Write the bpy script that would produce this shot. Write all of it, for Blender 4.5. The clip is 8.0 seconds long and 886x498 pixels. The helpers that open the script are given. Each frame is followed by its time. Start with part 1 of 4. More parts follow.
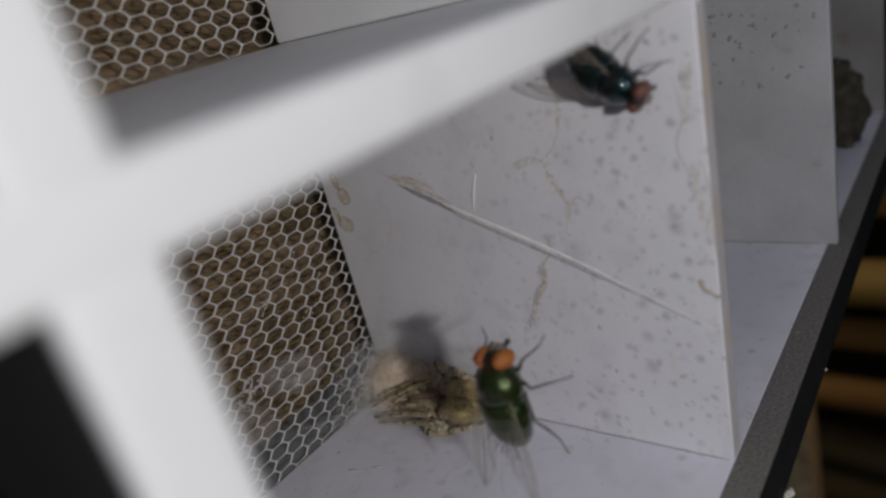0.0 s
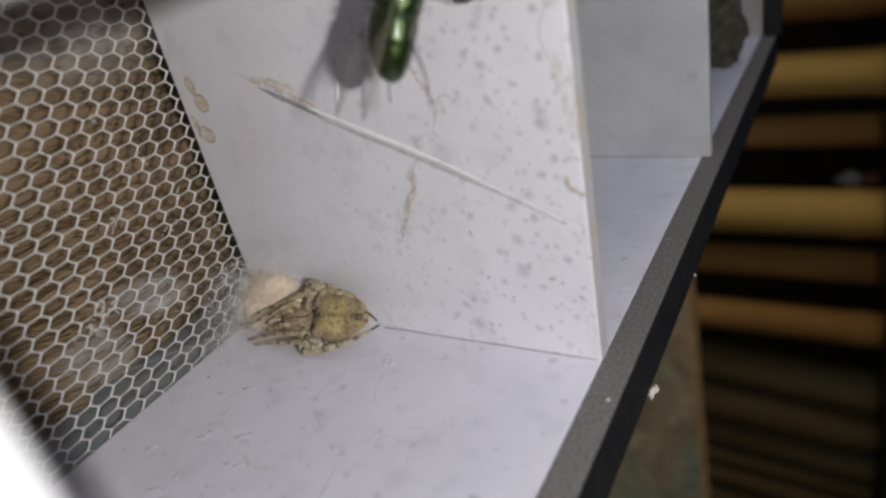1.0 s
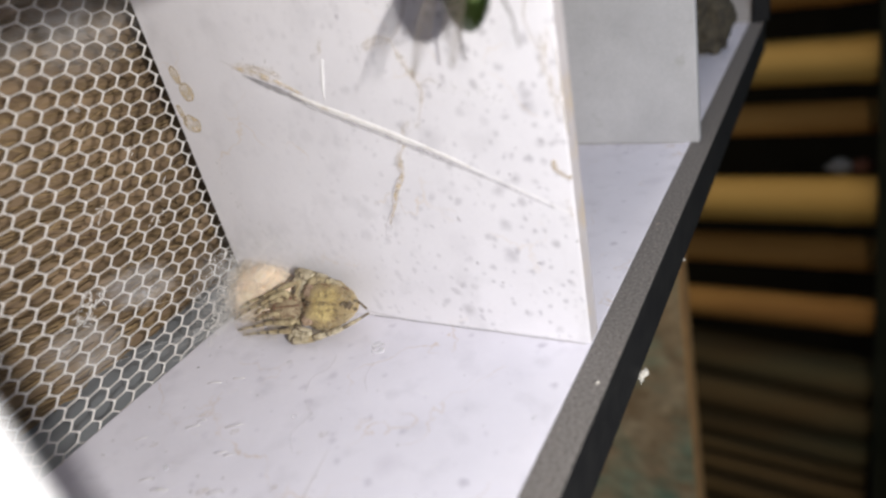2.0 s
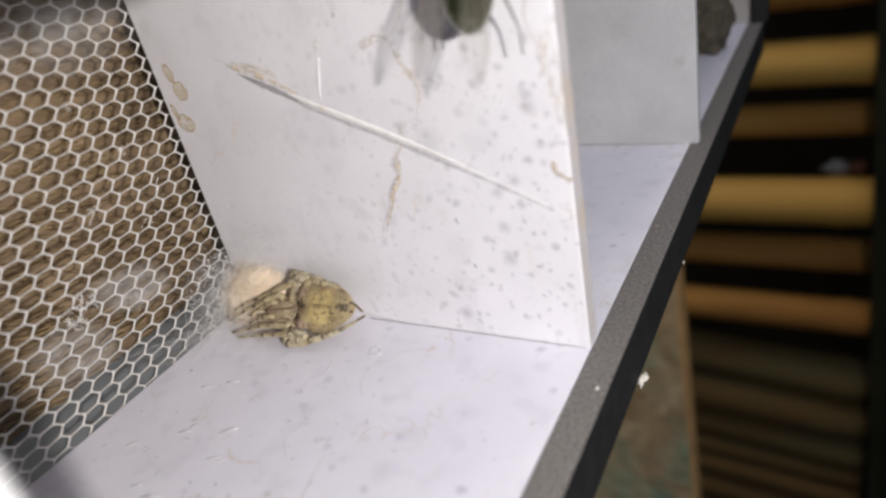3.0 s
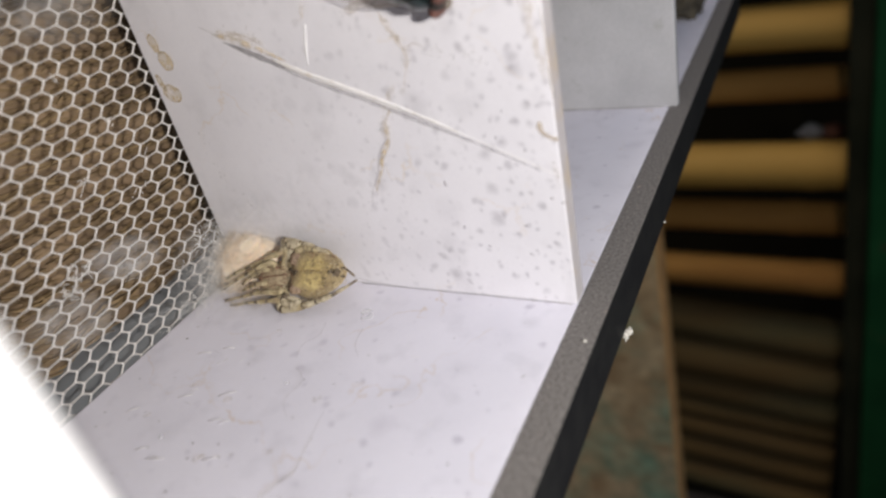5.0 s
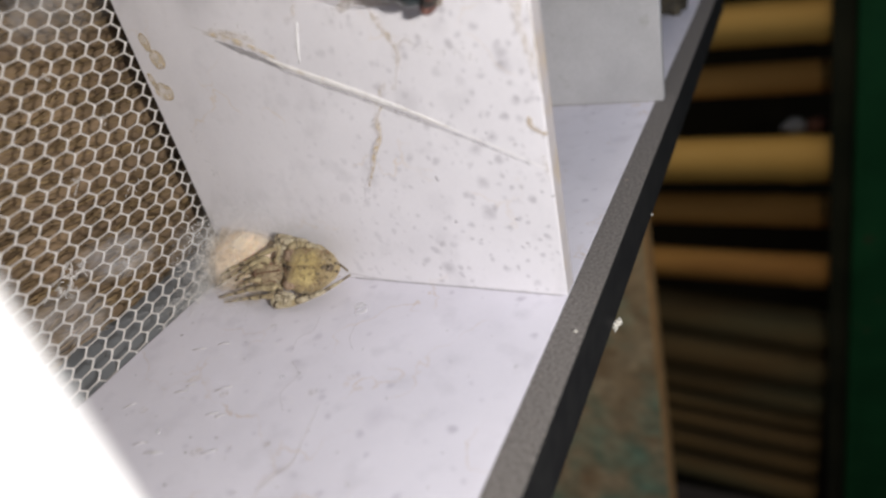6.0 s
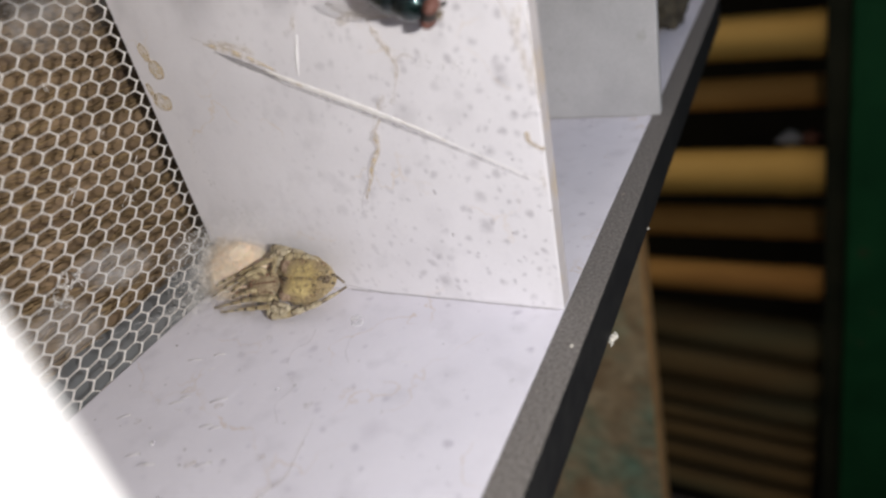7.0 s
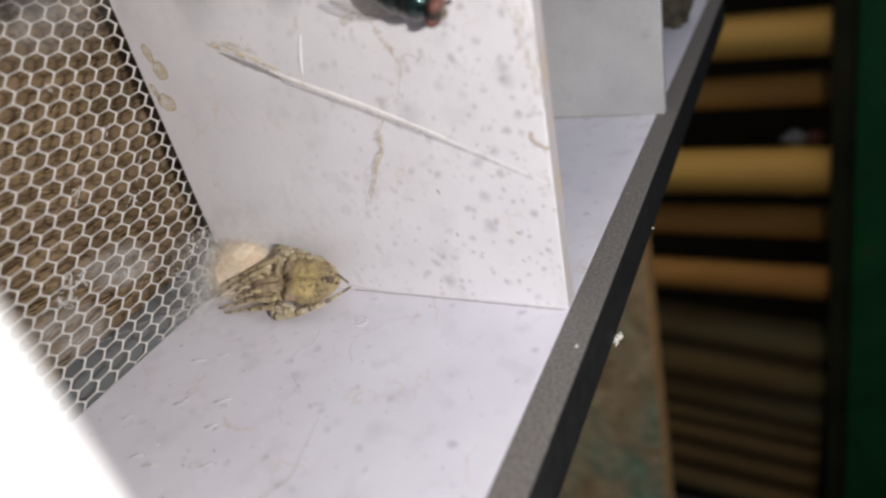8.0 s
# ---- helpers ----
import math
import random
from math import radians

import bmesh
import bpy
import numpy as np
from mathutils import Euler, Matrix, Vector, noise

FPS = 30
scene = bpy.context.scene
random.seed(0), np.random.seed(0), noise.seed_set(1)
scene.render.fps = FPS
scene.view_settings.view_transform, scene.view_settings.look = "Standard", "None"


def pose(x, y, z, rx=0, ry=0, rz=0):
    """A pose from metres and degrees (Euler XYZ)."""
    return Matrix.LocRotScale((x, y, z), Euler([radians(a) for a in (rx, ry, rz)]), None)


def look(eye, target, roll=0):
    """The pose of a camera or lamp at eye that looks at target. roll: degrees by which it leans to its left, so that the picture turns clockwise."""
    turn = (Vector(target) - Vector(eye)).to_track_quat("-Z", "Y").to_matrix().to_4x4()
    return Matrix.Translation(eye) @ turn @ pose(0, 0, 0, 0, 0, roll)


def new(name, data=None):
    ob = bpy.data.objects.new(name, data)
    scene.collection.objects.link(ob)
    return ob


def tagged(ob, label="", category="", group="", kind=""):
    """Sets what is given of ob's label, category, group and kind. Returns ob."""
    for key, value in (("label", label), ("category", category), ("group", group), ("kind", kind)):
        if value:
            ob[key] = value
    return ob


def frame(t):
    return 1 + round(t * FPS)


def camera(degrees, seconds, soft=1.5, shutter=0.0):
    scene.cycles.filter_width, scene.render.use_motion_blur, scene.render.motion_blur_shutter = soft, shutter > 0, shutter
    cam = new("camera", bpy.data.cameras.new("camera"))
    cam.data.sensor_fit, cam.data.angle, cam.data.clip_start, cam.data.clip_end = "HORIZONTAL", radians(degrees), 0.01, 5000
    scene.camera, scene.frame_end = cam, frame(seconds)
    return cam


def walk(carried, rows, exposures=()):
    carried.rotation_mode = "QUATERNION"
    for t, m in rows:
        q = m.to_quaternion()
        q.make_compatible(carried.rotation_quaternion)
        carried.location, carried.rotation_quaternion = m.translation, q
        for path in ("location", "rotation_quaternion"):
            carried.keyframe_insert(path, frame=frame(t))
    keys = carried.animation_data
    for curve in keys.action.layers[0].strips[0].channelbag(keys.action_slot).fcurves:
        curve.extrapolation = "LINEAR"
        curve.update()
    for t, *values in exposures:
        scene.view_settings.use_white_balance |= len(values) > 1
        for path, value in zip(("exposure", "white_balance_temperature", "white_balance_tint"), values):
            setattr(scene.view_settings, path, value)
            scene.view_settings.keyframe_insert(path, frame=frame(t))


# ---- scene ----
cam = camera(65.6, 8.0, soft=2.5)
cam.data.dof.use_dof = True
cam.data.dof.focus_distance = 0.096
cam.data.dof.aperture_fstop = 16.5

PATH = [
    (0, (0.07665, -0.06460, 0.05808), (0.01489, 0.00570, 0.02281), -14.62),
    (0.2, (0.07735, -0.06500, 0.05770), (0.01775, 0.00670, 0.02190), -14.40),
    (0.5, (0.07771, -0.06398, 0.05721), (0.02066, 0.00889, 0.01932), -13.73),
    (0.7, (0.07832, -0.06268, 0.05503), (0.02335, 0.01099, 0.01565), -13.47),
    (0.8, (0.07828, -0.06205, 0.05483), (0.02458, 0.01153, 0.01358), -13.07),
    (1, (0.07889, -0.06103, 0.05190), (0.02823, 0.01203, 0.00613), -13.11),
    (1.2, (0.07919, -0.06085, 0.05150), (0.02885, 0.01190, 0.00488), -13.35),
    (1.5, (0.07901, -0.06087, 0.05130), (0.02935, 0.01191, 0.00401), -13.48),
    (1.7, (0.07935, -0.06130, 0.05119), (0.02960, 0.01155, 0.00425), -13.65),
    (2.8, (0.07881, -0.05999, 0.05033), (0.02923, 0.01321, 0.00360), -13.51),
    (3, (0.07856, -0.06005, 0.05067), (0.02929, 0.01322, 0.00371), -13.31),
    (3.5, (0.07851, -0.06004, 0.05064), (0.02885, 0.01313, 0.00396), -13.39),
    (4, (0.07853, -0.06034, 0.05076), (0.02936, 0.01323, 0.00418), -13.15),
    (4.5, (0.07846, -0.06176, 0.05136), (0.02992, 0.01131, 0.00335), -14.01),
    (5, (0.07869, -0.06276, 0.05064), (0.03210, 0.00977, -0.00005), -14.11),
    (5.2, (0.07883, -0.06344, 0.05084), (0.03480, 0.00962, -0.00136), -13.39),
    (6.3, (0.07893, -0.06412, 0.05111), (0.03358, 0.00896, 0.00008), -14.42),
    (6.5, (0.07874, -0.06396, 0.05121), (0.03349, 0.00929, 0.00036), -14.36),
    (7, (0.07879, -0.06389, 0.05157), (0.03417, 0.01002, 0.00111), -13.43),
    (7.5, (0.07870, -0.06407, 0.05157), (0.03434, 0.01001, 0.00112), -13.44),
    (8, (0.07868, -0.06373, 0.05152), (0.03356, 0.00992, 0.00113), -13.70),
]
EXPOSURE = [(0, -1.27, 6450, 10), (0.5, -1.27, 6450, 10), (0.8, -0.9, 6450, 10), (1.0, -0.40, 6550, 10), (1.2, 0.16, 6650, 10), (1.3, 0.36, 6700, 10), (1.7, 0.33, 6700, 10),
            (3.0, 0.22, 6750, 11), (4.0, 0.19, 6800, 11), (5.0, 0.11, 6800, 11), (6.5, 0.03, 6800, 11), (8, 0.02, 6800, 11)]
walk(cam, [(t, look(eye, target, roll)) for t, eye, target, roll in PATH], EXPOSURE)

# ---- light: weak overcast daylight and the phone's own torch beside the lens ----
world = bpy.data.worlds.new("sky")
scene.world = world
world.use_nodes = True
wn = world.node_tree
sky = wn.nodes.new("ShaderNodeTexSky")
sky.sky_type = "NISHITA"
sky.sun_disc = False
sky.air_density, sky.dust_density, sky.ozone_density = 1.0, 1.5, 3.0
sky.sun_elevation = radians(78)
sky.sun_rotation = radians(197)
wn.links.new(sky.outputs["Color"], wn.nodes["Background"].inputs["Color"])
wn.nodes["Background"].inputs["Strength"].default_value = 0.09

sun_data = bpy.data.lights.new("sun", "SUN")
sun_data.energy = 0.75
sun_data.angle = radians(20)
sun_data.color = (1.0, 0.92, 0.8)
sun = new("sun", sun_data)
sun.matrix_world = look((-0.06, -0.2, 1.0), (0, 0, 0))

torch_data = bpy.data.lights.new("phone_torch", "POINT")
torch_data.energy = 1.13
torch_data.shadow_soft_size = 0.0038
torch_data.color = (0.948, 0.94, 0.93)
torch = new("phone_torch", torch_data)
torch.location = (0.1560, -0.0925, 0.0645)


# ---- materials ----
def node_mat(name, base, rough=0.5, metal=0.0, second=None, scale=100.0, detail=6.0, low=0.35, high=0.7,
             grain=0.0, grain_scale=2000.0, bump=0.0, bump_scale=800.0, spec=0.5, stretch=(1, 1, 1),
             third=None, third_scale=30.0, third_low=0.55, third_high=0.75, alpha=1.0, coat=0.0,
             transmission=0.0, sss=0.0, rough_vary=0.0, fuzz=None):
    m = bpy.data.materials.new(name)
    m.use_nodes = True
    nt = m.node_tree
    b = nt.nodes["Principled BSDF"]
    coord = nt.nodes.new("ShaderNodeTexCoord")
    mapping = nt.nodes.new("ShaderNodeMapping")
    mapping.inputs["Scale"].default_value = stretch
    nt.links.new(coord.outputs["Object"], mapping.inputs["Vector"])

    def noise_node(s, d):
        n = nt.nodes.new("ShaderNodeTexNoise")
        n.inputs["Scale"].default_value, n.inputs["Detail"].default_value = s, d
        nt.links.new(mapping.outputs["Vector"], n.inputs["Vector"])
        return n.outputs["Fac"]

    def ramp(fac, a, z, lo, hi):
        r = nt.nodes.new("ShaderNodeValToRGB")
        r.color_ramp.elements[0].position, r.color_ramp.elements[1].position = lo, hi
        r.color_ramp.elements[0].color, r.color_ramp.elements[1].color = (*a, 1), (*z, 1)
        nt.links.new(fac, r.inputs["Fac"])
        return r.outputs["Color"]

    def mix(fac, a, z, kind="MIX"):
        n = nt.nodes.new("ShaderNodeMix")
        n.data_type, n.blend_type = "RGBA", kind
        if isinstance(fac, float):
            n.inputs[0].default_value = fac
        else:
            nt.links.new(fac, n.inputs[0])
        nt.links.new(a, n.inputs[6])
        if isinstance(z, tuple):
            n.inputs[7].default_value = (*z, 1)
        else:
            nt.links.new(z, n.inputs[7])
        return n.outputs[2]

    colour = ramp(noise_node(scale, detail), base, second or base, low, high)
    if third:
        mask = ramp(noise_node(third_scale, 3.0), (0, 0, 0), (1, 1, 1), third_low, third_high)
        colour = mix(mask, colour, third)
    if grain:
        colour = mix(float(grain), colour, ramp(noise_node(grain_scale, 2.0), (0.25, 0.25, 0.25), (0.75, 0.75, 0.75), 0.3, 0.7), "OVERLAY")
    nt.links.new(colour, b.inputs["Base Color"])
    b.inputs["Roughness"].default_value = rough
    if rough_vary:
        rr = nt.nodes.new("ShaderNodeMapRange")
        rr.inputs["To Min"].default_value, rr.inputs["To Max"].default_value = rough - rough_vary, rough + rough_vary
        nt.links.new(noise_node(scale * 2, 4.0), rr.inputs["Value"])
        nt.links.new(rr.outputs["Result"], b.inputs["Roughness"])
    b.inputs["Metallic"].default_value = metal
    b.inputs["Specular IOR Level"].default_value = spec
    b.inputs["Alpha"].default_value = alpha
    b.inputs["Coat Weight"].default_value = coat
    b.inputs["Transmission Weight"].default_value = transmission
    if fuzz:
        b.inputs["Sheen Weight"].default_value = 1.0
        b.inputs["Sheen Roughness"].default_value = 0.45
        b.inputs["Sheen Tint"].default_value = (*fuzz, 1)
    if sss:
        b.inputs["Subsurface Weight"].default_value = sss
        b.inputs["Subsurface Radius"].default_value = (0.002, 0.0015, 0.001)
    if bump:
        bn = nt.nodes.new("ShaderNodeBump")
        bn.inputs["Strength"].default_value = bump
        bn.inputs["Distance"].default_value = 0.0005
        nt.links.new(noise_node(bump_scale, 5.0), bn.inputs["Height"])
        nt.links.new(bn.outputs["Normal"], b.inputs["Normal"])
    return m


def spotted(name, base, second, spot, layers, vein=(0.55, 0.44, 0.32), vein_amount=0.35, vein_scale=55.0, grow=None, cloud=90.0, grain=0.06, grain_scale=2000.0, rough=0.42, wobble_by=0.0012, wobble_scale=700.0, patch=None, patch_scale=210.0, most=0.36, relief=0.15, relief_scale=320, fuzz=None):
    """Pale plastic with soft fly spots. layers: (cells per metre, least share without a spot, softness, strength)."""
    m = node_mat(name, base, rough, second=second, scale=cloud, bump=relief, bump_scale=relief_scale, grain=grain, grain_scale=grain_scale, rough_vary=0.08,
                 third=patch or tuple(c * 0.93 for c in second), third_scale=patch_scale, third_low=0.55, third_high=0.75, fuzz=fuzz)
    nt = m.node_tree
    b = nt.nodes["Principled BSDF"]
    colour = b.inputs["Base Color"].links[0].from_socket
    coord = nt.nodes.new("ShaderNodeTexCoord").outputs["Object"]

    def math_node(kind, a, z=0.0, clamp=False):
        n = nt.nodes.new("ShaderNodeMath")
        n.operation, n.use_clamp = kind, clamp
        for socket, value in ((n.inputs[0], a), (n.inputs[1], z)):
            if isinstance(value, (int, float)):
                socket.default_value = value
            else:
                nt.links.new(value, socket)
        return n.outputs[0]

    def noise_at(scale, detail):
        n = nt.nodes.new("ShaderNodeTexNoise")
        n.inputs["Scale"].default_value, n.inputs["Detail"].default_value = scale, detail
        nt.links.new(coord, n.inputs["Vector"])
        return n

    def lay(fac, tint):
        n = nt.nodes.new("ShaderNodeMix")
        n.data_type = "RGBA"
        nt.links.new(fac, n.inputs[0])
        nt.links.new(colour, n.inputs[6])
        n.inputs[7].default_value = (*tint, 1)
        return n.outputs[2]

    wobble = nt.nodes.new("ShaderNodeVectorMath")
    wobble.operation = "MULTIPLY_ADD"
    nt.links.new(noise_at(wobble_scale, 2).outputs["Color"], wobble.inputs[0])
    wobble.inputs[1].default_value = (wobble_by, wobble_by, wobble_by)
    nt.links.new(coord, wobble.inputs[2])
    density = None
    if grow:
        sep = nt.nodes.new("ShaderNodeSeparateXYZ")
        nt.links.new(coord, sep.inputs[0])
        rng_node = nt.nodes.new("ShaderNodeMapRange")
        rng_node.inputs["From Min"].default_value, rng_node.inputs["From Max"].default_value = grow[0], grow[1]
        rng_node.inputs["To Min"].default_value = grow[2]
        nt.links.new(sep.outputs["X"], rng_node.inputs["Value"])
        density = rng_node.outputs["Result"]
    for cells, bare, soft, strength in layers:
        v = nt.nodes.new("ShaderNodeTexVoronoi")
        v.inputs["Scale"].default_value = cells
        nt.links.new(wobble.outputs[0], v.inputs["Vector"])
        parts = nt.nodes.new("ShaderNodeSeparateColor")
        nt.links.new(v.outputs["Color"], parts.inputs[0])
        size = math_node("MULTIPLY", math_node("MAXIMUM", math_node("SUBTRACT", parts.outputs[0], bare), 0.0), most / (1 - bare))
        mask = math_node("DIVIDE", math_node("SUBTRACT", size, v.outputs["Distance"]), soft, True)
        mask = math_node("MULTIPLY", mask, math_node("MULTIPLY_ADD", parts.outputs[1], strength))
        if density:
            mask = math_node("MULTIPLY", mask, density)
        colour = lay(mask, spot)
    if vein_amount:
        n = noise_at(vein_scale, 6).outputs["Fac"]
        line = math_node("SUBTRACT", 1.0, math_node("DIVIDE", math_node("ABSOLUTE", math_node("SUBTRACT", n, 0.5)), 0.006), True)
        where = math_node("MULTIPLY", math_node("SUBTRACT", noise_at(95, 2).outputs["Fac"], 0.5), 6.0, True)
        colour = lay(math_node("MULTIPLY", math_node("MULTIPLY", line, where), vein_amount), vein)
    nt.links.new(colour, b.inputs["Base Color"])
    return m


def mottle(name, colour, strength, fine=1700.0, low=0.42):
    """A dried film, broken into flecks."""
    m = node_mat(name, colour, 0.5, second=tuple(min(1.0, c * 1.25) for c in colour), scale=900, bump=0.3, bump_scale=2000)
    nt = m.node_tree
    n = nt.nodes.new("ShaderNodeTexNoise")
    n.inputs["Scale"].default_value, n.inputs["Detail"].default_value = fine, 5.0
    nt.links.new(nt.nodes.new("ShaderNodeTexCoord").outputs["Object"], n.inputs["Vector"])
    r = nt.nodes.new("ShaderNodeMapRange")
    r.inputs["From Min"].default_value, r.inputs["From Max"].default_value = low, 0.66
    r.inputs["To Max"].default_value = strength
    nt.links.new(n.outputs["Fac"], r.inputs["Value"])
    nt.links.new(r.outputs["Result"], nt.nodes["Principled BSDF"].inputs["Alpha"])
    return m


SPOTTED = spotted("spotted_white_plastic", (0.74, 0.72, 0.745), (0.68, 0.66, 0.685), (0.38, 0.36, 0.385),
                  ((900, 0.25, 0.27, 0.12), (620, 0.3, 0.27, 0.3), (400, 0.45, 0.3, 0.2), (170, 0.6, 0.5, -0.2)), most=0.5, vein=(0.62, 0.50, 0.37), vein_amount=0.55, grow=(0.012, 0.05, 0.04))
SPOTTED_FLOOR = spotted("spotted_white_floor", (0.80, 0.778, 0.84), (0.745, 0.724, 0.785), (0.42, 0.39, 0.46),
                        ((520, 0.55, 0.25, 0.0), (420, 0.62, 0.2, 0.1), (170, 0.6, 0.5, 0.0)), vein_amount=0.7, vein=(0.62, 0.50, 0.40), grow=(0.0, 0.055, 0.25))
WHITE = node_mat("white_plastic", (0.79, 0.78, 0.78), 0.42, second=(0.72, 0.71, 0.71), scale=90, bump=0.12, bump_scale=300,
                 third=(0.62, 0.60, 0.58), third_scale=260, third_low=0.66, third_high=0.8, grain=0.06, rough_vary=0.1)
GREY_WHITE = node_mat("dimmed_white_plastic", (0.47, 0.463, 0.47), 0.6, second=(0.38, 0.374, 0.38), scale=70, bump=0.15, bump_scale=400,
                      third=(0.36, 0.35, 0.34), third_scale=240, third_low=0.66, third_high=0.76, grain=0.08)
FAR_GREY = node_mat("far_grey_plastic", (0.33, 0.31, 0.30), 0.7, second=(0.22, 0.20, 0.19), scale=60, bump=0.2, bump_scale=300,
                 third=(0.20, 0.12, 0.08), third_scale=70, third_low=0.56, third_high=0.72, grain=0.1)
FRAME_WHITE = node_mat("dulled_white_frame", (0.77, 0.76, 0.765), 0.5, second=(0.70, 0.69, 0.695), scale=60, bump=0.15, bump_scale=300, third=(0.58, 0.56, 0.55), third_scale=90, third_low=0.6, third_high=0.8, grain=0.06)
NET = node_mat("net_plastic", (0.70, 0.67, 0.64), 0.45, second=(0.56, 0.53, 0.49), scale=150, bump=0.1, bump_scale=1500)
SHADED_SILL = node_mat("shaded_sill_plastic", (0.25, 0.27, 0.285), 0.5, second=(0.19, 0.205, 0.22), scale=120, bump=0.2, bump_scale=500)
RIM_BLACK = node_mat("black_rubber", (0.008, 0.008, 0.009), 0.7, second=(0.014, 0.014, 0.014), spec=0.25, scale=300, bump=0.2, bump_scale=1200, grain=0.1)
RIM_DUST = node_mat("dusty_rubber_top", (0.125, 0.114, 0.105), 0.9, second=(0.215, 0.198, 0.183), scale=2600, low=0.38, high=0.62, bump=0.45, bump_scale=1800,
                    grain=0.45, grain_scale=3500, third=(0.33, 0.27, 0.23), third_scale=900, third_low=0.66, third_high=0.8)
DARK = node_mat("near_black_plastic", (0.02, 0.02, 0.022), 0.5, second=(0.03, 0.03, 0.03), scale=60, bump=0.1)
PAD = node_mat("wood_wool", (0.15, 0.10, 0.058), 0.85, second=(0.27, 0.185, 0.11), scale=260, stretch=(1, 0.25, 1.6), bump=0.9, bump_scale=700,
               third=(0.10, 0.06, 0.035), third_scale=190, third_low=0.58, third_high=0.75)
FIBRE = node_mat("wood_fibre", (0.29, 0.20, 0.10), 0.75, second=(0.18, 0.12, 0.062), scale=350, low=0.4, high=0.62, stretch=(1, 0.4, 2.5), bump=0.3)
STAIN = node_mat("tan_stain", (0.56, 0.43, 0.27), 0.5, second=(0.70, 0.61, 0.48), alpha=0.5, scale=900, bump=0.2, bump_scale=2000)
PALE_STAIN = node_mat("pale_stain", (0.68, 0.59, 0.47), 0.5, second=(0.75, 0.70, 0.62), alpha=0.2, scale=900, bump=0.3, bump_scale=2000)
MOTTLE = mottle("mottled_tan_film", (0.62, 0.51, 0.35), 0.32)
PALE_FILM = mottle("chalky_film", (0.86, 0.85, 0.87), 0.6, 900.0, 0.25)
DROP = mottle("dried_droplet_film", (0.60, 0.48, 0.29), 0.6, 700.0, 0.25)
DROP_RIM = mottle("dried_droplet_rim", (0.56, 0.43, 0.25), 0.45, 900.0, 0.35)
FAINT = node_mat("faint_tan_trickle", (0.66, 0.53, 0.39), 0.5, second=(0.74, 0.64, 0.53), alpha=0.22, scale=900)
EDGE_FILM = node_mat("dimmed_stained_edge", (0.53, 0.49, 0.495), 0.6, second=(0.60, 0.56, 0.56), alpha=0.85, scale=250, third=(0.60, 0.48, 0.34), third_scale=180, third_low=0.5, third_high=0.7)
SPECK = node_mat("grey_speck", (0.46, 0.44, 0.47), 0.6, second=(0.52, 0.50, 0.52), scale=1500)
RIDGE = node_mat("scuffed_white_ridge", (0.82, 0.80, 0.79), 0.35, second=(0.74, 0.71, 0.68), scale=420, bump=0.6, bump_scale=900, third=(0.60, 0.51, 0.40), third_scale=420, third_low=0.6, third_high=0.8)
SPECK_GREY = node_mat("dull_speck", (0.30, 0.29, 0.28), 0.7, second=(0.38, 0.37, 0.36), scale=1500)
DIRT_SHADE = node_mat("grey_dirt_and_shade", (0.42, 0.40, 0.41), 0.8, second=(0.56, 0.54, 0.55), scale=700, alpha=0.4)
GROOVE = node_mat("groove_shade_and_dirt", (0.27, 0.255, 0.26), 0.8, second=(0.42, 0.40, 0.40), scale=500, alpha=0.6)
CRUST = mottle("tan_crust", (0.66, 0.54, 0.36), 0.55, 900.0, 0.3)
SPECK_DARK = node_mat("dark_speck", (0.10, 0.085, 0.075), 0.6, second=(0.2, 0.17, 0.15), scale=1500)
SEAM = node_mat("seam_dirt", (0.36, 0.34, 0.34), 0.8, second=(0.48, 0.46, 0.46), scale=800)
SILK = node_mat("spider_silk", (0.85, 0.83, 0.80), 0.35, second=(0.75, 0.73, 0.7), scale=900)
SAC = node_mat("egg_sac_silk", (0.95, 0.75, 0.56), 0.85, second=(0.96, 0.83, 0.67), fuzz=(0.95, 0.85, 0.72), scale=300, bump=0.35, bump_scale=3500, sss=0.4)
SAC_SILK = node_mat("egg_sac_threads", (0.93, 0.79, 0.62), 0.3, second=(0.95, 0.85, 0.72), scale=500)
TINY = {"rough": 0.6, "cloud": 650.0, "patch_scale": 700.0, "most": 0.62, "fuzz": (0.42, 0.35, 0.24), "grain": 0.35, "grain_scale": 3200.0, "relief": 0.6, "relief_scale": 2600, "wobble_by": 0.0002, "wobble_scale": 3500.0}
SPIDER_AB = spotted("spider_abdomen", (0.40, 0.295, 0.115), (0.58, 0.46, 0.20), (0.17, 0.11, 0.055), ((1500, 0.5, 0.25, 0.15), (3600, 0.4, 0.25, 0.35)),
                    vein=(0.22, 0.14, 0.06), vein_amount=0.7, vein_scale=300, patch=(0.36, 0.26, 0.12), **TINY)
SPIDER_TH = spotted("spider_thorax", (0.29, 0.215, 0.13), (0.45, 0.365, 0.235), (0.14, 0.085, 0.05), ((1500, 0.4, 0.2, 0.4), (3000, 0.4, 0.2, 0.4)),
                    vein=(0.17, 0.10, 0.055), vein_amount=0.9, vein_scale=400, patch=(0.36, 0.27, 0.18), **TINY)
SPIDER_LEG = spotted("spider_leg", (0.32, 0.25, 0.135), (0.50, 0.42, 0.255), (0.16, 0.11, 0.06), ((1500, 0.5, 0.2, 0.4), (3600, 0.4, 0.2, 0.45)),
                     vein=(0.18, 0.12, 0.06), vein_amount=0.8, vein_scale=450, patch=(0.36, 0.27, 0.16), **TINY)
